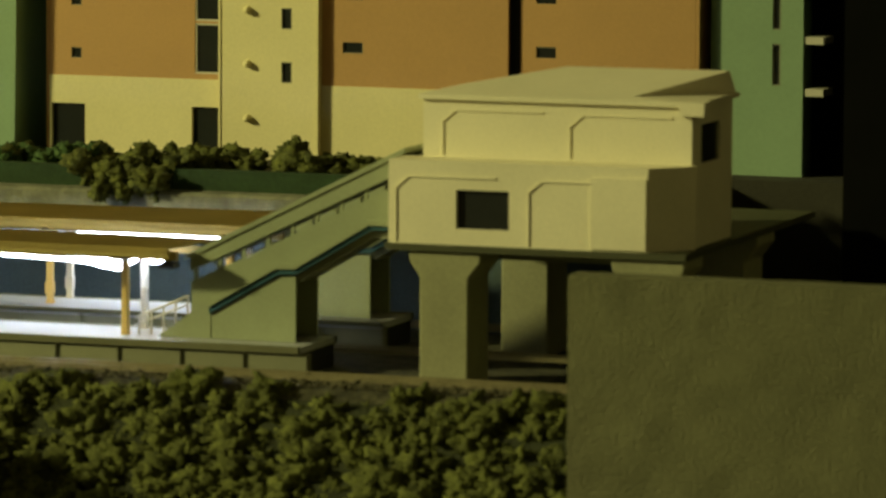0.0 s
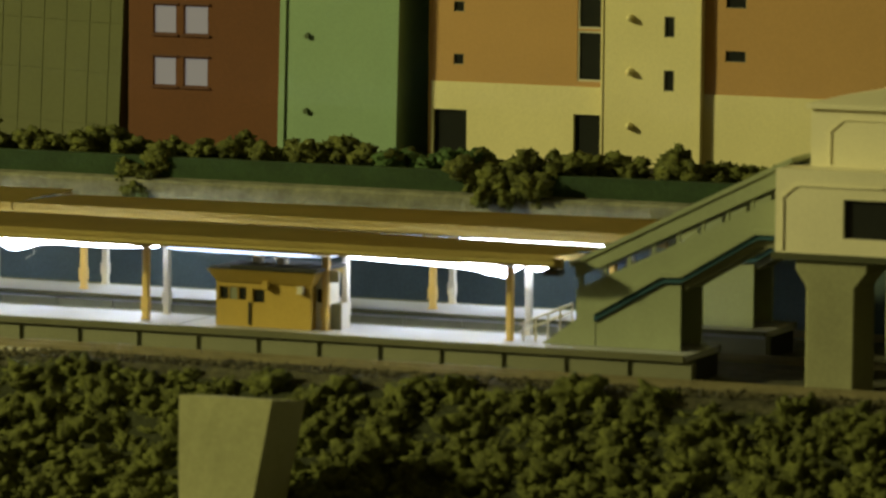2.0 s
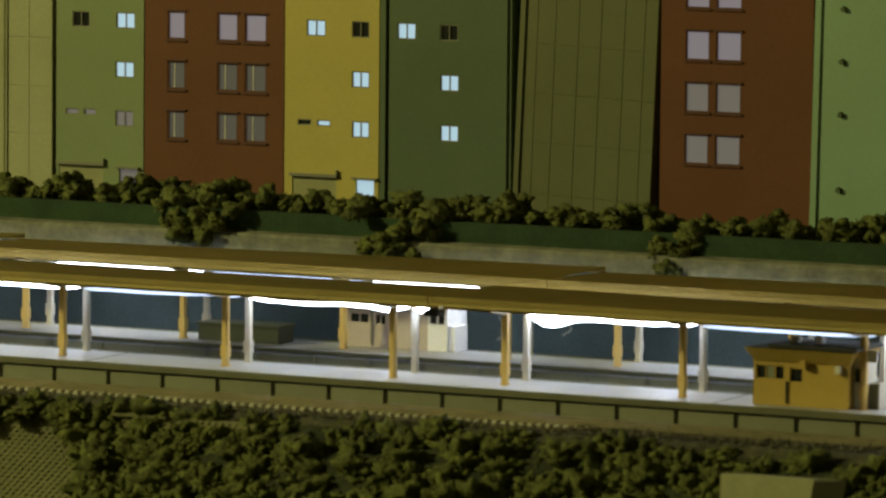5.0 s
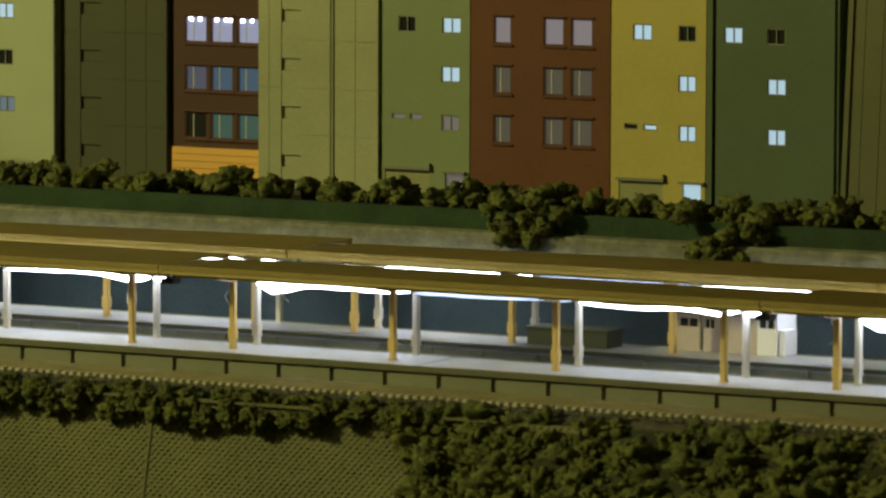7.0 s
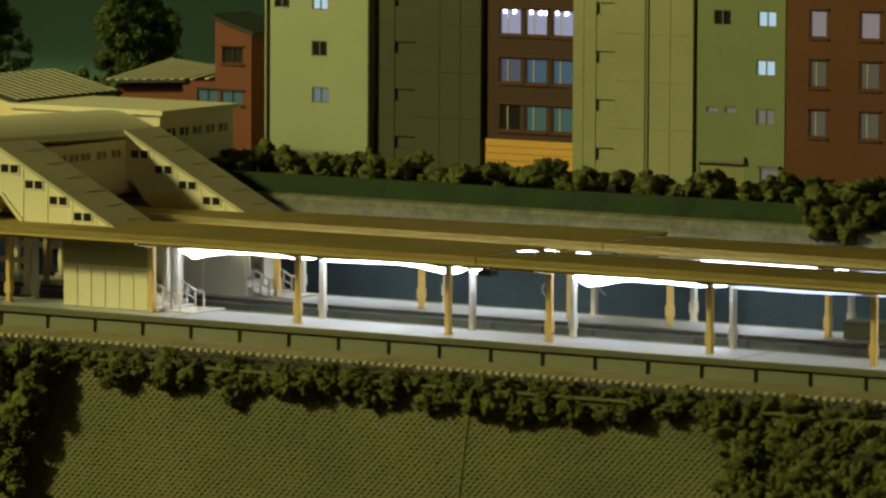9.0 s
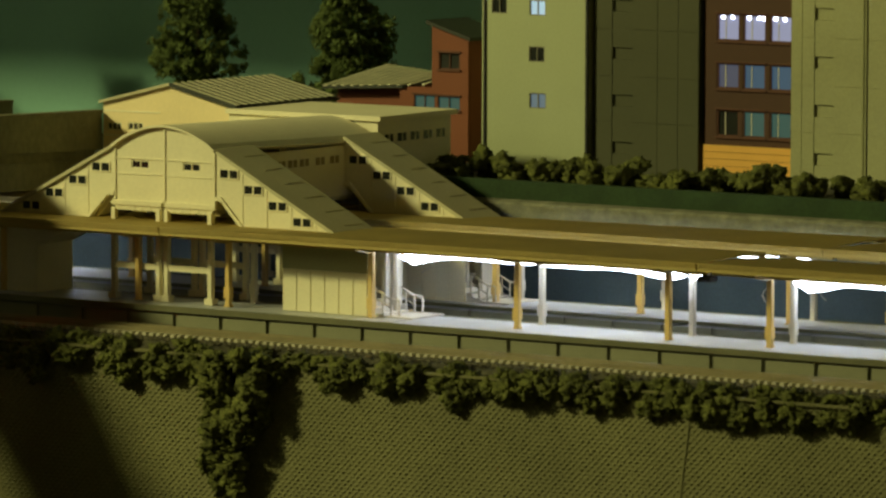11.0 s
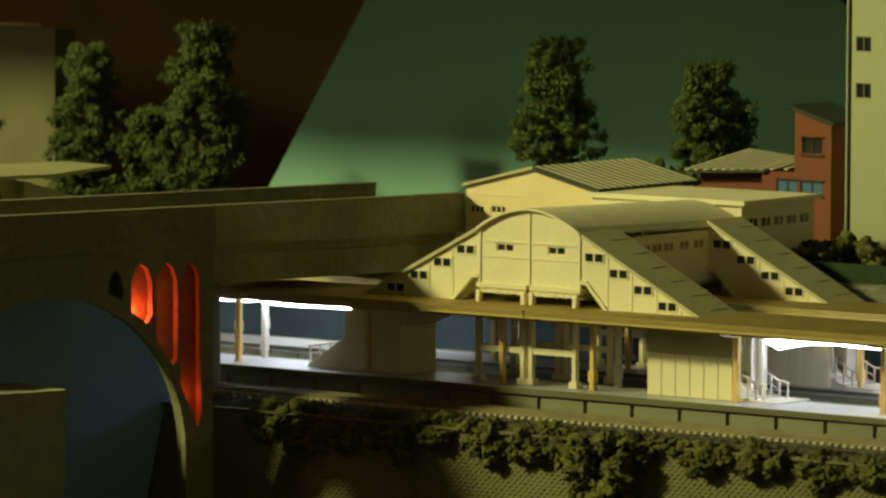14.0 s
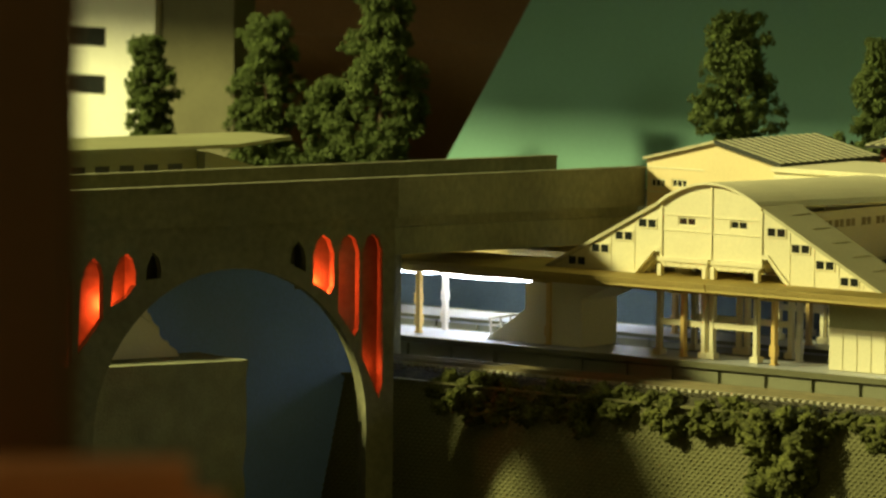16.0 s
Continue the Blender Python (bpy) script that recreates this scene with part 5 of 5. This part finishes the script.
prism(bm, [(-915, 24), (-718, 330), (420, 330), (420, 41), (-560, 41), (-560, 24)], "y", 455, 465)
piece("green_board", bm, GREEN_BOARD, (-300, 460, 24), "green painted backdrop board with a slanting edge", "board", kind="structure")
for k in range(4):
    piece("wood_panel", boxes((-1700, -250, 540, 554, 24 + k * 62, 24 + k * 62 + 61.8)), WOOD_PANEL, (-900, 547, 24 + k * 62), "dark brown wooden board of the back panel", "panel", kind="structure")
# unseen slab added to shade the upper backdrop; its pale underside bounces light
piece("shade_slab", boxes((-1450, -525, 137, 453, 230, 246)), WHITE_POST, (-990, 300, 230), "unseen pale slab added to shade the backdrop and bounce light", "shelf", kind="structure")
bm = bmesh.new()
rod(bm, (-575, 452, 146), (-528, 452, 108), 1.0)
piece("cable", bm, DARK, (-550, 452, 108), "thin dark cable hanging before the green board", "cable")
# board added past the town; its black stands in for shade there
piece("shade_backing", boxes((520, 540, 160, 700, -92, 330)), SHADE_BLACK, (530, 430, 41), "added black board standing in for shade at the layout's end", "board", kind="structure")

# ---- front of the layout ----
def wall_at(z):
    return -44 - (-12 - z) * 0.22


bm = bmesh.new()
prism(bm, [(-30, -12.2), (wall_at(-12), -12), (wall_at(-92), -92), (-30, -92)], "x", -572, 40)
stone = piece("stone_wall", bm, WALL_MESH, (-300, -45, -92), "moulded stone retaining wall below the track", "wall", kind="structure")
# small raised lozenges in staggered rows
v, f = [], []
row = 0
z = -12.8
while z > -74:
    x = -570 + (row % 2) * 1.35
    while x < 34:
        y = wall_at(z)
        k = len(v)
        h = 0.55 * rng.uniform(0.75, 1.2)
        v += [(x - 1.1, y - 0.05, z - 0.4), (x - 0.15, y + 0.1, z + 0.8), (x + 1.1, y - 0.05, z + 0.4), (x + 0.15, y - 0.2, z - 0.8), (x, y - h, z + 0.05)]
        f += [(k, k + 4, k + 1), (k + 1, k + 4, k + 2), (k + 2, k + 4, k + 3), (k + 3, k + 4, k)]
        x += 2.7
    z -= 1.45
    row += 1
ob = new("wall_stones", mesh_of("wall_stones", v, f, WALL_MESH, (-300, -45, -92)))
ob.parent = stone
ob["kind"] = "stuff"
for x in (-138,):
    bm = bmesh.new()
    prism(bm, [(wall_at(-12.4) - 0.5, -12.4), (wall_at(-80) - 0.5, -80), (wall_at(-80) + 0.5, -80), (wall_at(-12.4) + 0.5, -12.4)], "x", x - 0.45, x + 0.45)
    part("wall_joint", bm, WALL_MESH, stone)
piece("wall_coping", boxes((-572, 5, -46, -42, -12.2, -11.4)), WALL_MESH, (-300, -43, -12), "low coping along the top of the stone wall", "coping", kind="structure")
bm = bmesh.new()
straight_prism(bm, [(-330, -92), (30, -92), (30, 40), (-330, 40)], 58, 64)
piece("blue_board", bm, BLUE_BOARD, br(-150, 61, -92), "blue painted board behind the arch bridge", "board", kind="structure")
# hidden block behind the bridge, added to keep lamp light off the platform
bm = bmesh.new()
straight_prism(bm, [(-95, -92), (45, -92), (45, 63), (-95, 63)], 66, 130)
piece("abutment", bm, BRIDGE, br(-15, 98, -92), "unseen concrete block added to cast shade behind the bridge", "abutment", kind="structure")
bm = bmesh.new()
prism(bm, [(-32, -11), (-40, -12), (-130, -78), (-130, -92), (-32, -92)], "x", 6, 760)
piece("slope", bm, MOSS, (300, -70, -92), "dark earth slope below the track", "slope", kind="structure")


def rough_block(name, dims, mat, label, category, step=5.0, amount=0.5, taper=0.0, tilt=0.0):
    """A foam block with a slightly torn surface."""
    x0, x1, y0, y1, z0, z1 = dims
    bm = boxes(dims)
    cuts = max(2, int((x1 - x0) / step))
    bmesh.ops.subdivide_edges(bm, edges=bm.edges[:], cuts=min(cuts, 14), use_grid_fill=True)
    for p in bm.verts:
        n = noise.noise(p.co * 0.35) * amount + noise.noise(p.co * 0.09) * amount * 0.4
        p.co += Vector((n * 0.6, n, n * 0.5))
        p.co.z -= tilt * (p.co.y - y0) / (y1 - y0) * (p.co.z - z0) / (z1 - z0)
        if taper:
            p.co.x -= taper * (z1 - p.co.z) * (p.co.x - x0) / (x1 - x0)
    return piece(name, bm, mat, ((x0 + x1) / 2, (y0 + y1) / 2, z0), label, category)


rough_block("foam_slab", (515, 640, -130, -119, -92, 43.5), FOAM, "rough grey-green foam slab standing upright", "slab", amount=0.3)
FOAM_PALE = material("pale_foam_block", (0.30, 0.30, 0.18), 0.9, 0.16, 90, 0.9, fine=1100)
PIER = material("pale_grey_pier", (0.38, 0.37, 0.19), 0.8, 0.12, 40, 0.15, fine=600)
rough_block("bridge_pier", (251.4, 284, -120, -92, -92, -6), PIER, "pale grey tapered pier with a flat top", "pier", amount=0.12, taper=0.2, tilt=3.6)
bm = bmesh.new()
bridge_prism(bm, [(-190, -92), (-65, -92), (-63, 1), (-190, 2.5)], 19, 54)
bmesh.ops.subdivide_edges(bm, edges=bm.edges[:], cuts=10, use_grid_fill=True)
for q in bm.verts:
    q.co += Vector((1, 1, 0.6)) * (noise.noise(q.co * 0.3) * 0.5 + noise.noise(q.co * 0.08) * 0.7)
piece("foam_block", bm, FOAM_PALE, br(-125, 36, -92), "dark grey foam block behind the arch", "block")
bm = bmesh.new()
bridge_prism(bm, [(-134, 1), (-79, 1), (-88, 10), (-95, 21), (-101, 23), (-114, 15)], 42, 54)
bmesh.ops.subdivide_edges(bm, edges=bm.edges[:], cuts=6, use_grid_fill=True)
for q in bm.verts:
    q.co += Vector((1, 1, 0.6)) * noise.noise(q.co * 0.25) * 1.6
piece("plaster_rock", bm, CREAM, br(-110, 50, -6), "pale plaster rock behind the foam block", "rock")


# ---- shrubs ----
def bush(rows, label, mat=None, group="shrubs on the terrace"):
    kinds = SHRUB if group == "shrubs on the terrace" else CLUMPS
    base = (sum(r[0] for r in rows) / len(rows), sum(r[1] for r in rows) / len(rows), min(r[2] - r[3] * 0.6 for r in rows))
    ob = new("bush", foam("bush", rows, mat or LEAF, base, kinds))
    ob.location = Vector(base) * S
    return tagged(ob, label, "bush", group)


x = -418
while x < 440:
    wide = rng.uniform(13, 24)
    tall = rng.uniform(4, 12)
    rows = []
    for k in range(int(wide / 1.5)):
        rows.append((x + rng.uniform(0, wide), rng.uniform(154, 172), 42 + rng.uniform(0, tall) * rng.uniform(0.4, 1), rng.uniform(2.4, 5.2)))
    if 196 < x < 222:
        bush(rows, "fresh green foam bush on the terrace edge", LEAF_GREEN)
    else:
        bush(rows, "low olive foam bush on the terrace edge")
    x += wide * rng.uniform(0.72, 0.95)
for cx, wide, top, low in ((-2, 40, 46, 30), (111, 20, 43, 27), (258, 48, 50, 29), (-90, 40, 48, 31)):
    rows = []
    for k in range(int(wide * 0.8)):
        z = rng.uniform(low, top)
        rows.append((cx + rng.uniform(-wide / 2, wide / 2) * (0.6 + 0.4 * (z - low) / (top - low)), rng.uniform(134, 152) + (z - low) * 0.3, z, rng.uniform(3.0, 5.6)))
    bush(rows, "olive foam bush hanging over the retaining wall")
x = -522
while x < -40:
    wide = rng.uniform(14, 26)
    rows = []
    drop = rng.uniform(4, 14)
    for k in range(int(wide / 1.9)):
        u = rng.random() ** 1.3
        rows.append((x + rng.uniform(0, wide), -38.5 - 9 * u - rng.uniform(0, 3), -9.6 - drop * u - rng.uniform(0, 2), rng.uniform(2.8, 5.2)))
    bush(rows, "olive foam bush along the top of the stone wall", group="shrubs on the stone wall")
    x += wide * rng.uniform(0.7, 0.95)
rows = [(-336 + rng.uniform(-13, 13) * (1 - 0.45 * u), -50 - 8 * u + rng.uniform(-4, 2), -10 - 50 * u, rng.uniform(3.4, 6)) for u in [rng.random() for k in range(56)]]
bush(rows, "tall olive foam bush trailing down the stone wall", group="shrubs on the stone wall")
rows = []
for i in range(96):
    for k in range(14):
        px, u = -54 + i * 7.1 + rng.uniform(-6, 6), 0.02 + k * 0.046 + rng.uniform(-0.03, 0.03)
        if px > -40 + 76 * u and not (240 < px < 290 and u > 0.52):
            rows.append((px, -36 - 88 * u, -14 - 62 * u + rng.uniform(-3, 3), rng.choice((4.6, 5.4, 6.2, 7.2, 8.2))))
ob = new("shrub_slope", foam("shrub_slope", rows, LEAF, kinds=SLOPE))
tagged(ob, "dense olive green foam shrubs covering the slope", "shrubs", kind="stuff")


# ---- trees ----
def tree(x, y, height, wide, label):
    foot_z = 24 if x < -560 else 41
    t = thing("tree", (x, y, foot_z), label, "tree", "trees")
    bm = bmesh.new()
    rod(bm, (x, y, foot_z), (x + 1, y, 41 + height * 0.9), 1.7, 0.5)
    for k in range(9):
        z = 41 + height * (0.2 + 0.07 * k)
        a = k * 2.4
        rod(bm, (x, y, z), (x + wide * 0.2 * math.cos(a), y + wide * 0.2 * math.sin(a), z + 4), 0.6, 0.25, 6)
    part("trunk", bm, BARK, t)
    rows = []
    for k in range(int(height * 7)):
        u = rng.random()
        a, d = rng.uniform(0, math.tau), math.sqrt(rng.random())
        r = wide * 0.44 * (0.42 + 0.58 * math.sin(math.pi * (0.2 + 0.72 * u))) * (0.72 + 0.5 * noise.noise(Vector((u * 5, a * 0.6, x))) + 0.12 * math.sin(u * 17 + x))
        rows.append((x + r * d * math.cos(a), y + r * d * math.sin(a), (30 if x < -560 else 44) + (height - 5 + (14 if x < -560 else 0)) * u, rng.uniform(1.8, 3.8)))
    ob = new("crown", foam("crown", rows, TREE_LEAF, (x, y, foot_z), TUFTS))
    ob.parent = t


tree(-642, 335, 79, 58, "tall narrow foam tree before the green board")
tree(-557, 335, 71, 58, "tall narrow foam tree before the green board")
tree(-918, 325, 68, 56, "green foam tree beyond the bridge")
tree(-882, 330, 38, 40, "low green foam tree beyond the bridge")
tree(-846, 325, 80, 62, "tall green foam tree beyond the bridge")
tree(-996, 327, 54, 34, "small dark foam tree before the pale block")

# ---- wooden frame close to the camera ----
def toward(yaw, d):
    a = radians(yaw)
    return Vector((PIVOT[0] + ARM * math.sin(radians(-38.8)) + d * math.sin(a), PIVOT[1] + ARM * math.cos(radians(-38.8)) + d * math.cos(a), 0))


# same wood as the upright, with lamp light put into a brighter orange
LIT_WOOD = material("lit_wood", (0.80, 0.32, 0.14), 0.5, 0.2, 10, 0.1)
frame_ob = thing("wooden_frame", toward(-43.6, 900), "red-brown wooden frame with an upright and a rail", "frame")
a, b = toward(-42.37, 900), toward(-45.5, 900)
n = Vector((-(b - a).y, (b - a).x, 0)).normalized() * 22
bm = bmesh.new()
prism(bm, [(a.x, a.y), (b.x, b.y), (b.x + n.x, b.y + n.y), (a.x + n.x, a.y + n.y)], "z", -90, 420)
soften(bm, 3, 3)
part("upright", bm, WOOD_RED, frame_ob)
a, b = toward(-40.95, 860), toward(-45.5, 860)
n = Vector((-(b - a).y, (b - a).x, 0)).normalized() * 24
bm = bmesh.new()
prism(bm, [(a.x, a.y), (b.x, b.y), (b.x + n.x, b.y + n.y), (a.x + n.x, a.y + n.y)], "z", 100, 142.5)
soften(bm, 5, 4)
part("rail", bm, LIT_WOOD, frame_ob, "wooden rail, lamp light put into its orange colour")
